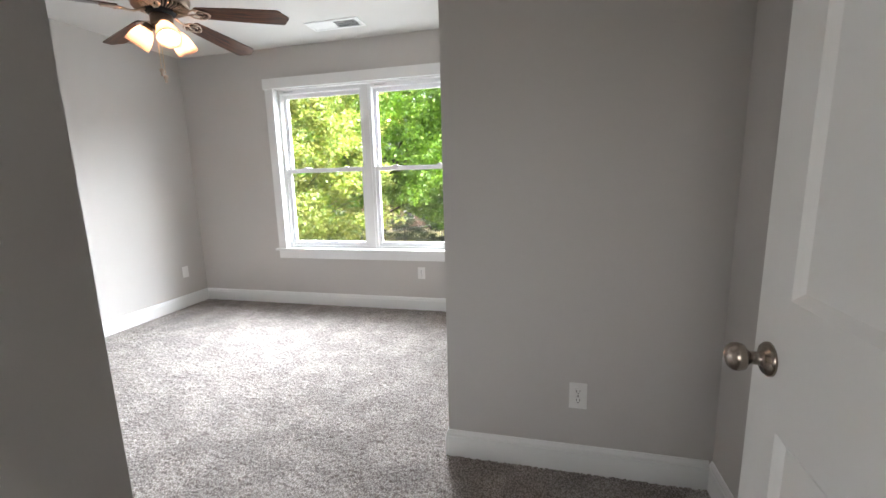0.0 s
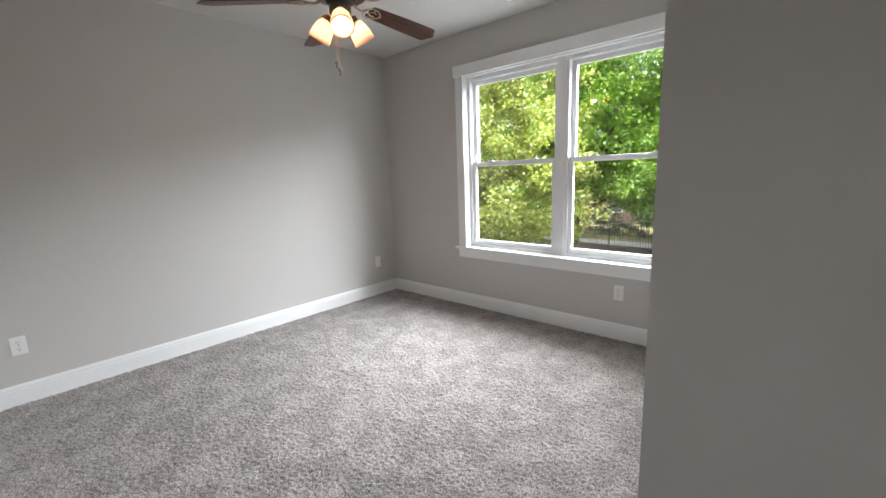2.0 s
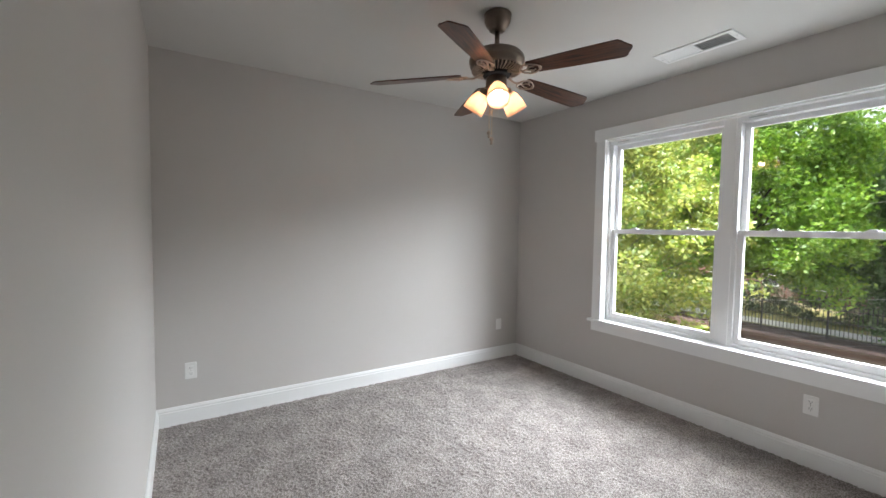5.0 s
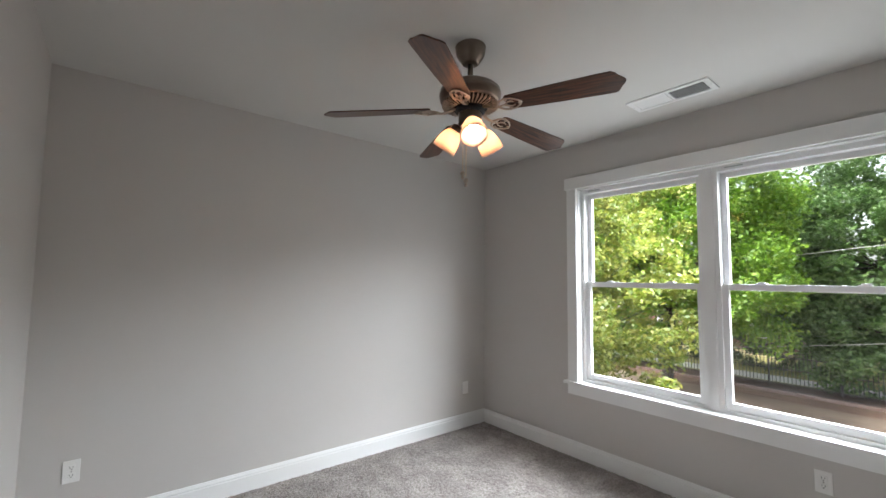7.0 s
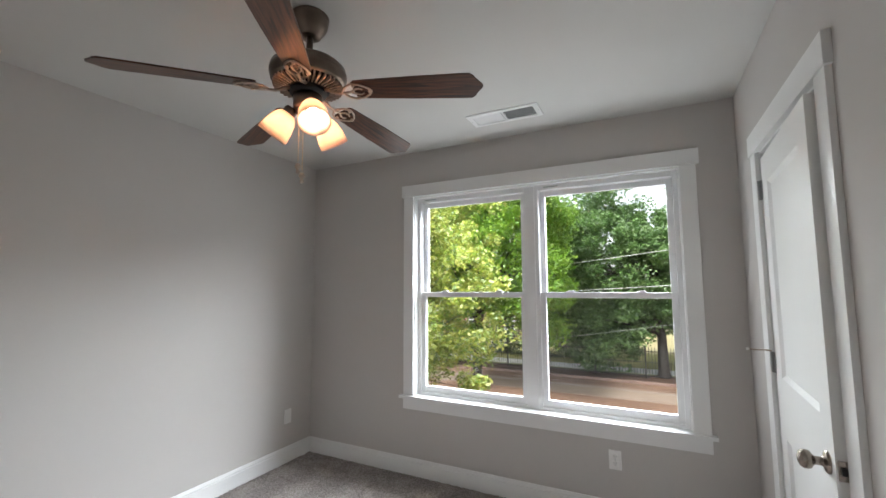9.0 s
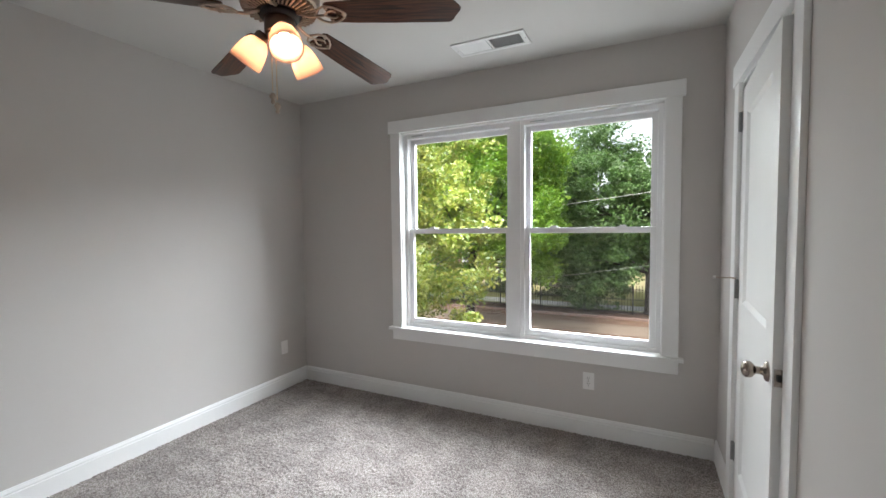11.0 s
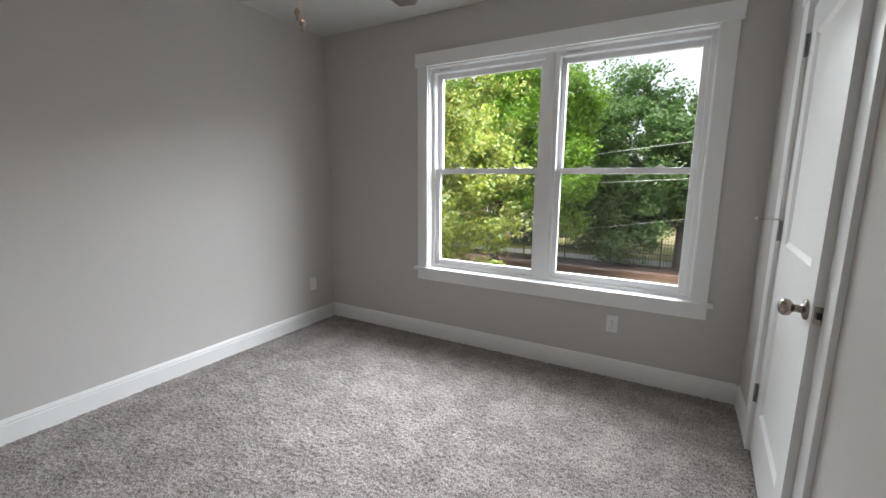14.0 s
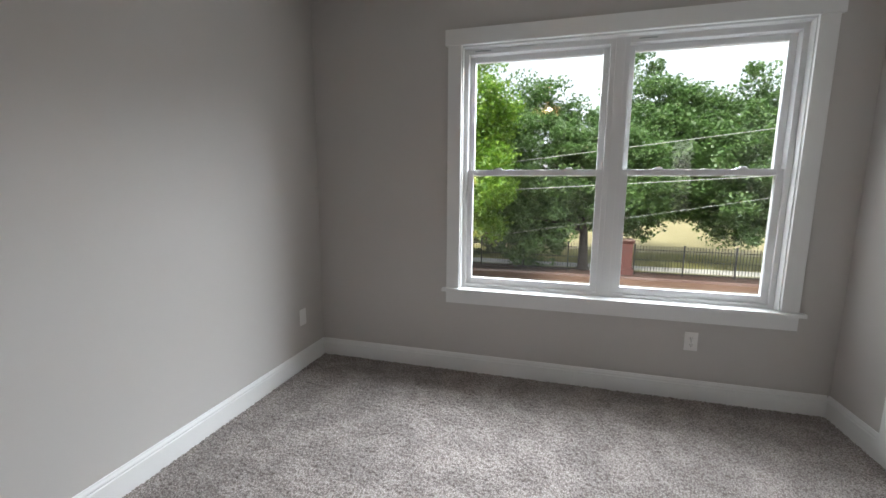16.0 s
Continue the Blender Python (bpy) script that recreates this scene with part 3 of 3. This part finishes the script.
# ---- outlets ----
def outlet(m, label, decor=False):
    """A cover plate facing -y at the origin, with two sockets or one flat insert."""
    o = thing("outlet", m, label, "outlet", "" if decor else "wall outlets")
    part("plate", boxes(((-0.036, -0.006, -0.058), (0.036, 0, 0.058)), bevel=0.003), PLASTIC, o)
    if decor:
        part("insert", boxes(((-0.017, -0.009, -0.034), (0.017, -0.006, 0.034)), bevel=0.0012), PLASTIC, o)
        return o
    for z in (-0.020, 0.020):
        sock = part("socket", boxes(((-0.017, -0.0085, z - 0.014), (0.017, -0.006, z + 0.014)), bevel=0.003), PLASTIC, o)
        for x, h in ((-0.0065, 0.0045), (0.0065, 0.0038)):
            part("slot", boxes(((x - 0.0013, -0.0092, z + 0.003 - h), (x + 0.0013, -0.0084, z + 0.003 + h))), SLOT, sock)
        part("ground_hole", boxes(((-0.0024, -0.0092, z - 0.0105), (0.0024, -0.0084, z - 0.006))), SLOT, sock)
    part("screw", turned([(0.0, 0.0), (0.003, 0.0), (0.003, 0.001), (0.0, 0.0012)], 12, Matrix.Translation((0, -0.006, 0)) @ Matrix.Rotation(radians(90), 4, "X")), NICKEL, o)
    return o


outlet(pose(2.522, NORTH, 0.370), "white duplex outlet below the window")
outlet(pose(3.812, CLOSET_Y, 0.355), "white duplex outlet on the shaded entry wall")
outlet(pose(WEST, 0.147, 0.366, 0, 0, 90), "white duplex outlet low on the wall")
outlet(pose(WEST, 2.965, 0.368, 0, 0, 90), "white cover plate with a flat insert", True)

# ---- ceiling vent ----
vent = thing("ceiling_vent", pose(1.972, 2.85, TOP), "white metal ceiling register, one half closed", "vent")
L, W = 0.232, 0.096
part("frame", boxes(((-L, -W, -0.008), (L, -W + 0.030, 0)), ((-L, W - 0.030, -0.008), (L, W, 0)), ((-L, -W + 0.030, -0.008), (-L + 0.035, W - 0.030, 0)),
     ((L - 0.035, -W + 0.030, -0.008), (L, W - 0.030, 0)), ((-0.006, -W + 0.030, -0.008), (0.006, W - 0.030, 0)), bevel=0.0015), TRIM, vent)
# no real cavity: the shade behind the slats is a dark coloured sheet
part("backing", boxes(((-L + 0.035, -W + 0.030, -0.0025), (L - 0.035, W - 0.030, -0.0008))), GREYSHADE, vent, "dark sheet in place of the shade behind the slats")
slat = None
for k in range(26):
    half = 0 if k < 13 else 1
    x = (-L + 0.043 + (k % 13) * 0.0143) if half == 0 else (0.014 + (k - 13) * 0.0143)
    bm = bmesh.new()
    tilt = 0.0052 if half == 0 else -0.001
    t = 0.0006
    c = [(x - tilt - t, -0.0075), (x - tilt + t, -0.0075), (x + tilt + t, -0.0030), (x + tilt - t, -0.0030)]
    lo_ = [bm.verts.new((a, -W + 0.030, b)) for a, b in c]
    hi_ = [bm.verts.new((a, W - 0.030, b)) for a, b in c]
    for q in range(4):
        bm.faces.new((lo_[q], lo_[(q + 1) % 4], hi_[(q + 1) % 4], hi_[q]))
    bmesh.ops.recalc_face_normals(bm, faces=bm.faces[:])
    part("slat", bm, TRIM, vent)
part("lever", boxes(((-L + 0.028, W - 0.048, -0.016), (-L + 0.034, W - 0.040, -0.006)), bevel=0.001), TRIM, vent)
for x in (-L + 0.012, L - 0.012):
    part("screw", turned([(0.0, -0.0012), (0.004, -0.001), (0.004, 0.0)], 12, Matrix.Translation((x, 0, -0.008))), STEEL, vent)

# ---- ceiling fan ----
FAN = Vector((1.570, 1.560, 0))
BLADE0 = 16.5
DROOP = 3.5
fan = thing("ceiling_fan", pose(FAN.x, FAN.y, TOP), "five-blade ceiling fan, dark walnut blades, pewter body, lamps lit", "ceiling fan")
D = TOP
part("canopy", turned([(0.0, 0.0), (0.072, 0.0), (0.075, -0.004), (0.075, -0.010), (0.072, -0.014), (0.073, -0.024), (0.069, -0.046), (0.058, -0.066), (0.046, -0.078), (0.044, -0.086), (0.034, -0.092), (0.0, -0.092)], 40), PEWTER, fan)
part("downrod", turned([(0.0, -0.085), (0.013, -0.085), (0.013, -0.175), (0.0, -0.175)], 20), PEWTER, fan)
part("coupling", turned([(0.0, -0.160), (0.022, -0.160), (0.026, -0.170), (0.030, -0.182), (0.0, -0.182)], 28), PEWTER, fan)
part("motor_housing", turned([(0.0, -0.190), (0.055, -0.191), (0.100, -0.198), (0.130, -0.210), (0.145, -0.226), (0.148, -0.240), (0.150, -0.242), (0.150, -0.258), (0.147, -0.262), (0.145, -0.280), (0.136, -0.290), (0.0, -0.290)], 56), PEWTER, fan)
part("vent_ring", turned([(0.0, -0.291), (0.132, -0.291), (0.110, -0.306), (0.080, -0.314), (0.0, -0.314)], 48), DARK, fan, "dark vented underside")
bm = bmesh.new()
for k in range(40):
    a = 2 * math.pi * k / 40
    n0 = len(bm.verts)
    box(bm, (0.082, -0.0028, -0.313), (0.136, 0.0028, -0.300))
    bm.verts.ensure_lookup_table()
    for v in bm.verts[n0:]:
        v.co.z += 0.20 * (v.co.x - 0.082) - 0.003
        v.co = Matrix.Rotation(a, 3, "Z") @ v.co
part("vent_ribs", bm, IRON_ARM, fan)
part("flywheel", turned([(0.0, -0.313), (0.070, -0.313), (0.072, -0.330), (0.055, -0.336), (0.0, -0.336)], 36), DARK, fan)
part("switch_housing", turned([(0.0, -0.334), (0.052, -0.334), (0.057, -0.342), (0.057, -0.386), (0.050, -0.396), (0.0, -0.398)], 40), PEWTER, fan)
part("light_fitter", turned([(0.0, -0.397), (0.046, -0.398), (0.048, -0.412), (0.036, -0.424), (0.014, -0.430), (0.010, -0.440), (0.0, -0.442)], 36), PEWTER, fan)


def blade_mesh():
    """A blade along +x with a notched ogee tip, rounded root corners and a real thickness."""
    half = [(0.0, 0.040), (0.012, 0.049), (0.10, 0.0545), (0.25, 0.0615), (0.43, 0.066), (0.462, 0.066), (0.478, 0.052), (0.481, 0.042), (0.489, 0.031), (0.504, 0.011), (0.508, 0.0)]
    outline = [(x, y) for x, y in half] + [(x, -y) for x, y in half[-2::-1]]
    bm = bmesh.new()
    f = bm.faces.new([bm.verts.new((x, y, 0.003)) for x, y in outline])
    ext = bmesh.ops.extrude_face_region(bm, geom=[f])
    bmesh.ops.translate(bm, verts=[v for v in ext["geom"] if isinstance(v, bmesh.types.BMVert)], vec=(0, 0, -0.006))
    bmesh.ops.recalc_face_normals(bm, faces=bm.faces[:])
    return mesh_from("blade", bm, WOOD)


def iron_mesh():
    """A curved blade iron: an arm that forks into two scrolls round an open heart."""
    bm = bmesh.new()
    tube(bm, ((0.055, 0, 0.012), (0.09, 0, 0.002), (0.125, 0, -0.012), (0.155, 0, -0.012), (0.185, 0, -0.008)), (0.008, 0.007, 0.006, 0.005, 0.0045), 8)
    for s in (-1, 1):
        tube(bm, ((0.150, 0, -0.010), (0.170, 0.030 * s, -0.008), (0.200, 0.044 * s, -0.006), (0.232, 0.036 * s, -0.006), (0.258, 0.018 * s, -0.006), (0.270, 0.0, -0.006)), (0.005, 0.0045, 0.0045, 0.004, 0.004, 0.004), 8)
        tube(bm, ((0.185, 0, -0.008), (0.205, 0.014 * s, -0.006), (0.222, 0.018 * s, -0.006), (0.235, 0.010 * s, -0.006)), (0.004, 0.004, 0.0035, 0.003), 8)
    for x, y in ((0.205, 0.036), (0.205, -0.036), (0.262, 0.0)):
        bmesh.ops.create_uvsphere(bm, u_segments=8, v_segments=6, radius=0.008, matrix=Matrix.Translation((x, y, -0.007)))
    return mesh_from("blade_iron", bm, IRON_ARM)


BLADE, BLADE_IRON = blade_mesh(), iron_mesh()
for k in range(5):
    turn = Matrix.Rotation(radians(BLADE0 + 72 * k), 4, "Z")
    iron = new("blade_iron", BLADE_IRON)
    iron.parent = fan
    iron.matrix_basis = Matrix.Translation((0, 0, -0.294)) @ turn @ Matrix.Rotation(radians(DROOP), 4, "Y") @ Matrix.Translation((0, 0, -0.024)) @ Matrix.Rotation(radians(-12), 4, "X")
    blade = new("blade", BLADE)
    blade.parent = fan
    blade.matrix_basis = Matrix.Translation((0, 0, -0.294)) @ turn @ Matrix.Rotation(radians(DROOP), 4, "Y") @ Matrix.Translation((0.195, 0, -0.021)) @ Matrix.Rotation(radians(-12), 4, "X")
for az in (-35, 85, 205):
    base = Matrix.Translation((0, 0, -0.402)) @ Matrix.Rotation(radians(az), 4, "Z")
    part("lamp_arm", tube(bmesh.new(), [base @ Vector(p) for p in ((0.030, 0, 0.0), (0.052, 0, 0.010), (0.072, 0, 0.004))], (0.009, 0.009, 0.009), 10), PEWTER, fan)
    ax = base @ Matrix.Translation((0.066, 0, 0.012)) @ Matrix.Rotation(radians(-36), 4, "Y")
    part("lamp_socket", turned([(0.0, 0.006), (0.020, 0.005), (0.026, -0.004), (0.027, -0.030), (0.024, -0.034), (0.0, -0.034)], 24, ax), PEWTER, fan)
    shade = part("shade", turned([(0.024, -0.020), (0.034, -0.028), (0.046, -0.050), (0.054, -0.080), (0.058, -0.108), (0.0605, -0.132), (0.0580, -0.132), (0.0555, -0.108), (0.0515, -0.080), (0.0435, -0.052), (0.032, -0.031), (0.024, -0.024)], 36, ax), SHADE, fan, "frosted amber glass bell, glowing")
    part("bulb", turned([(0.0, -0.036), (0.013, -0.038), (0.015, -0.055), (0.024, -0.075), (0.0265, -0.090), (0.022, -0.106), (0.010, -0.115), (0.0, -0.116)], 24, ax), BULB, shade, "lit warm bulb")
for x, y, low in ((0.004, -0.048, 0.225), (0.020, -0.042, 0.262)):
    chain = bmesh.new()
    for k in range(int(low / 0.006)):
        bmesh.ops.create_icosphere(chain, subdivisions=1, radius=0.0030, matrix=Matrix.Translation((x, y, -0.400 - 0.006 * k)))
    ch = part("pull_chain", chain, BRASS, fan)
    z = -0.400 - low
    part("fob", turned([(0.0, 0.0), (0.007, -0.002), (0.012, -0.012), (0.012, -0.018), (0.005, -0.026), (0.008, -0.033), (0.006, -0.041), (0.0, -0.043)], 16, Matrix.Translation((x, y, z))), IRON_ARM, ch)

# ---- outdoors ----
G = -3.37


def sheet(name, x0, x1, y0, y1, z, mat, label, category, thick=0.05):
    return structure(name, boxes(((x0, y0, z - thick), (x1, y1, z))), mat, label, category)


sheet("ground", -900, 900, NORTH + 0.16, 1800, G, LAWN, "mown grass, partly dried yellow", "ground", 0.2)
sheet("field", -60, 90, 33, 75, G + 0.02, STRAW, "sunlit straw-coloured open field", "field", 0.03)
sheet("road", -200, 200, 9, 22.9, G + 0.02, DIRT, "red-brown dirt road with wheel tracks", "road", 0.03)
sheet("road_edge", -200, 200, 19.6, 21.6, G + 0.035, GRAVEL, "pale gravel along the road", "road", 0.03)
structure("kerb", boxes(((-60, 22.9, G - 0.1), (60, 23.05, G + 0.14)), bevel=0.02), STONE_CAP, "low dark kerb in front of the fence", "kerb")
sheet("planting_bed", -60, 60, 23.05, 24.7, G + 0.10, MULCH, "dark mulch bed under the fence", "bed", 0.1)
sheet("pavement", -200, 200, 25.6, 27.0, G + 0.03, CONCRETE, "pale concrete footpath beyond the fence", "pavement", 0.05)

pillar = thing("brick_pillar", pose(5.35, 24.0, G), "red brick gate pillar with a dark cap", "pillar")
part("base", boxes(((-0.41, -0.41, 0), (0.41, 0.41, 0.42)), bevel=0.01), BRICK, pillar)
part("shaft", boxes(((-0.34, -0.34, 0.42), (0.34, 0.34, 1.80)), bevel=0.008), BRICK, pillar)
part("corbel", boxes(((-0.38, -0.38, 1.80), (0.38, 0.38, 1.88)), bevel=0.006), BRICK, pillar)
part("cap", boxes(((-0.42, -0.42, 1.88), (0.42, 0.42, 1.98)), bevel=0.02), STONE_CAP, pillar)

PICKET = mesh_from("picket", boxes(((-0.011, -0.011, 0.0), (0.011, 0.011, 1.50)), ((-0.017, -0.017, 1.44), (0.017, 0.017, 1.455))), BLACK_IRON)
FPOST = mesh_from("post", boxes(((-0.035, -0.035, -0.08), (0.035, 0.035, 1.60)), ((-0.05, -0.05, 1.60), (0.05, 0.05, 1.64)), bevel=0.004), BLACK_IRON)


def iron_fence(x0, x1, y, label):
    f = thing("iron_fence", pose(0, y, G + 0.10), label, "fence", "iron fence runs")
    bays = round((x1 - x0) / 2.4)
    for k in range(bays + 1):
        p = new("post", FPOST)
        p.parent, p.location = f, (x0 + (x1 - x0) * k / bays, 0, 0)
    for z in (0.14, 0.80, 1.34):
        part("rail", boxes(((x0, -0.018, z - 0.016), (x1, 0.018, z + 0.016))), BLACK_IRON, f)
    for k in range(1, round((x1 - x0) / 0.14)):
        p = new("picket", PICKET)
        p.parent, p.location = f, (x0 + 0.14 * k, 0, 0.06)


iron_fence(-17.0, 4.87, 24.0, "black iron picket fence running up to the pillar")
iron_fence(5.83, 20.0, 24.0, "black iron picket fence beyond the pillar")

pole = thing("utility_pole", pose(4.48, 22.5, G), "slender pale metal utility pole", "pole")
part("shaft", tube(bmesh.new(), ((0, 0, -0.3), (0.0, 0, 4), (-0.01, 0, 8.35)), (0.088, 0.078, 0.064), 16), POLE, pole)
part("base_collar", turned([(0.0, 0.0), (0.15, 0.0), (0.15, 0.22), (0.11, 0.28), (0.0, 0.28)], 20), CONCRETE, pole)
part("upper_mast", tube(bmesh.new(), ((-0.01, 0, 8.3), (0.0, 0, 9.6)), (0.03, 0.022), 10), BLACK_IRON, pole)

for za, zb, r, sag in ((1.0, 4.55, 0.013, 0.10), (0.50, 2.3, 0.014, 0.10), (-2.9, 2.3, 0.0065, 0.25)):
    pts = []
    for k in range(25):
        u = k / 24
        pts.append((-14 + 31 * u, 20.0, za + (zb - za) * u - sag * 4 * u * (1 - u)))
    solid("overhead_wire", tube(bmesh.new(), pts, [r] * 25, 6), CABLE, "pale overhead wire strung across the road", "wire", "overhead wires")


def leaf_cloud(name, centres, sizes, per, leaf, mat, parent, seed, flat=0.6):
    """A crown: leaves scattered in many uneven clumps, each leaf a folded blade of four triangles."""
    rng = np.random.default_rng(seed)
    total = len(centres) * per
    c = np.repeat(np.asarray(centres), per, axis=0)
    s = np.repeat(np.asarray(sizes), per)[:, None]
    d = rng.normal(size=(total, 3))
    d /= np.linalg.norm(d, axis=1, keepdims=True)
    d *= rng.uniform(0, 1, (total, 1)) ** 0.45
    d[:, 2] *= flat
    p = c + d * s
    nrm = rng.normal(size=(total, 3)) * 0.75 + np.array((0, -0.15, 0.75))
    nrm /= np.linalg.norm(nrm, axis=1, keepdims=True)
    t = np.cross(nrm, rng.normal(size=(total, 3)))
    t /= np.linalg.norm(t, axis=1, keepdims=True)
    b = np.cross(nrm, t)
    size = leaf * rng.uniform(0.6, 1.25, (total, 1))
    verts = np.stack((p - t * size, p + b * size * 0.62 + nrm * size * 0.18, p + t * size, p - b * size * 0.62 + nrm * size * 0.18), 1).reshape(-1, 3)
    i = np.arange(total) * 4
    tris = np.stack((i, i + 1, i + 2, i, i + 2, i + 3), 1).reshape(-1, 3)
    me = bpy.data.meshes.new(name)
    me.vertices.add(len(verts))
    me.vertices.foreach_set("co", verts.ravel())
    me.loops.add(tris.size)
    me.loops.foreach_set("vertex_index", tris.ravel().astype(np.int32))
    me.polygons.add(len(tris))
    me.polygons.foreach_set("loop_start", np.arange(0, tris.size, 3, dtype=np.int32))
    me.update(calc_edges=True)
    me.materials.append(mat)
    ob = new(name, me)
    ob.parent = parent
    return ob


def tree(x, y, height, lean, centre, radii, clumps, clump, per, leaf, mat, trunk, label, seed, inner=0.35, flat=0.66):
    """A tree: tapered trunk, limbs that reach into the clumps, and a crown with gaps."""
    t = thing("tree", pose(x, y, G), label, "tree")
    rng = np.random.default_rng(seed)
    cen = np.array(centre) - np.array((x, y, G))
    d = rng.normal(size=(clumps, 3))
    d /= np.linalg.norm(d, axis=1, keepdims=True)
    lump = 1 + 0.16 * np.sin(3 * d[:, :1] * 2 + seed) + 0.12 * np.sin(5 * d[:, 2:] + 2 * d[:, 1:2] + seed)
    pts = cen + d * np.array(radii) * lump * rng.uniform(inner, 1.0, (clumps, 1)) ** 0.6
    sizes = clump * rng.uniform(0.55, 1.3, clumps)
    bm = bmesh.new()
    top = Vector((cen[0] * 0.4, cen[1] * 0.4, cen[2] + radii[2] * 0.45))
    fork = Vector((lean * 0.4, 0, height))
    tube(bm, ((0, 0, -0.1), (lean * 0.1, 0, height * 0.15), (lean * 0.25, 0.03, height * 0.6), fork, fork.lerp(top, 0.5), top), (trunk * 1.5, trunk * 1.08, trunk * 0.92, trunk * 0.8, trunk * 0.45, trunk * 0.1), 12)
    part("trunk", bm, BARK, t, "dark furrowed trunk")
    for k in range(0, clumps, max(1, clumps // 34)):
        end = Vector(pts[k])
        u = rng.uniform(0.0, 0.7)
        start = fork.lerp(top, u)
        mid = start.lerp(end, 0.5) + Vector((0, 0, rng.uniform(-0.1, 0.35)))
        r = trunk * 0.34 * (1 - 0.6 * u)
        part("limb", tube(bmesh.new(), (start, start.lerp(mid, 0.5) + Vector((0, 0, 0.08)), mid, end), (r, r * 0.7, r * 0.42, r * 0.1), 7), BARK, t)
    leaf_cloud("crown", pts, sizes, per, leaf, mat, t, seed + 50, flat)
    return t


tree(-4.6, 9.8, 1.5, 0.3, (-3.4, 9.7, 1.3), (2.9, 2.2, 3.7), 420, 0.40, 130, 0.054, LEAF_YELLOW, 0.10, "young redbud with heart-shaped yellow-green leaves", 3, 0.25, 0.7)
tree(-5.0, 19.5, 2.4, 0.2, (-3.8, 19.0, 3.1), (4.0, 3.0, 3.9), 400, 0.78, 230, 0.080, LEAF_LIME, 0.22, "maple with a bright lime green crown", 11)
tree(3.28, 24.6, 2.2, -0.1, (0.8, 25.2, 1.9), (5.8, 3.4, 4.6), 500, 0.85, 230, 0.098, LEAF_GREEN, 0.27, "spreading oak with a dense dark green crown", 21)
tree(5.0, 29.0, 2.6, 0.3, (6.9, 29.0, 3.0), (4.7, 3.2, 5.3), 440, 0.85, 220, 0.105, LEAF_GREEN, 0.20, "tall oak behind the brick pillar", 34)
tree(14.0, 28.0, 2.5, -0.2, (12.3, 28.0, 2.4), (4.0, 3.4, 4.7), 320, 0.85, 200, 0.105, LEAF_GREEN, 0.24, "oak with hanging lower boughs", 47)
tree(-13.0, 22.0, 2.5, 0.2, (-11.5, 22.5, 3.0), (4.8, 3.6, 5.2), 280, 1.0, 100, 0.12, LEAF_LIME, 0.24, "broad green tree further along the road", 58)


def far_woods():
    rng = np.random.default_rng(77)
    n = 420
    cen = np.stack((rng.uniform(-70, 95, n), rng.uniform(74, 84, n), G + rng.uniform(0.5, 9.5, n)), 1)
    ob = leaf_cloud("far_woods", cen, rng.uniform(1.4, 2.8, n), 70, 0.34, LEAF_FAR, None, 78)
    tagged(ob, "dark belt of woods beyond the field", "woods", "", "stuff")


far_woods()


def hedge():
    rng = np.random.default_rng(81)
    n = 300
    cen = np.stack((rng.uniform(-17, -0.5, n), rng.uniform(28.3, 29.7, n), G + rng.uniform(0.1, 1.9, n)), 1)
    tagged(leaf_cloud("hedge", cen, rng.uniform(0.3, 0.5, n), 70, 0.07, LEAF_FAR, None, 82, 0.8), "low dark clipped hedge before the house", "hedge", "", "stuff")


hedge()

house = thing("house", pose(-11.0, 36.0, G), "dark red brick house with a grey gable roof", "house")
part("wall", boxes(((-7, 0, 0), (7.2, 8, 6.4))), HOUSE_BRICK, house)
bm = bmesh.new()
v = [bm.verts.new(p) for p in ((-7.6, -0.5, 6.3), (7.8, -0.5, 6.3), (7.8, 4, 10.6), (-7.6, 4, 10.6), (-7.6, 8.5, 6.3), (7.8, 8.5, 6.3))]
for q in ((0, 1, 2, 3), (3, 2, 5, 4), (0, 3, 4), (1, 5, 2), (0, 4, 5, 1)):
    bm.faces.new([v[i] for i in q])
part("roof", bm, ROOFING, house, "grey shingled gable roof")
for x in (-4.5, -1.0, 2.5, 5.4):
    for z in (0.9, 3.9):
        w = part("window", boxes(((x - 0.5, -0.05, z), (x + 0.5, 0.03, z + 1.6)), bevel=0.01), TRIM, house)
        part("pane", boxes(((x - 0.42, -0.06, z + 0.08), (x + 0.42, -0.045, z + 0.76)), ((x - 0.42, -0.06, z + 0.84), (x + 0.42, -0.045, z + 1.52))), DARK, w, "dark glass")
part("porch_roof", boxes(((3.6, -2.6, 2.7), (8.4, 0, 2.95)), bevel=0.02), ROOFING, house)
for x in (3.9, 7.8):
    part("porch_post", boxes(((x - 0.14, -2.45, 0), (x + 0.14, -2.17, 2.7)), bevel=0.01), HOUSE_BRICK, house)
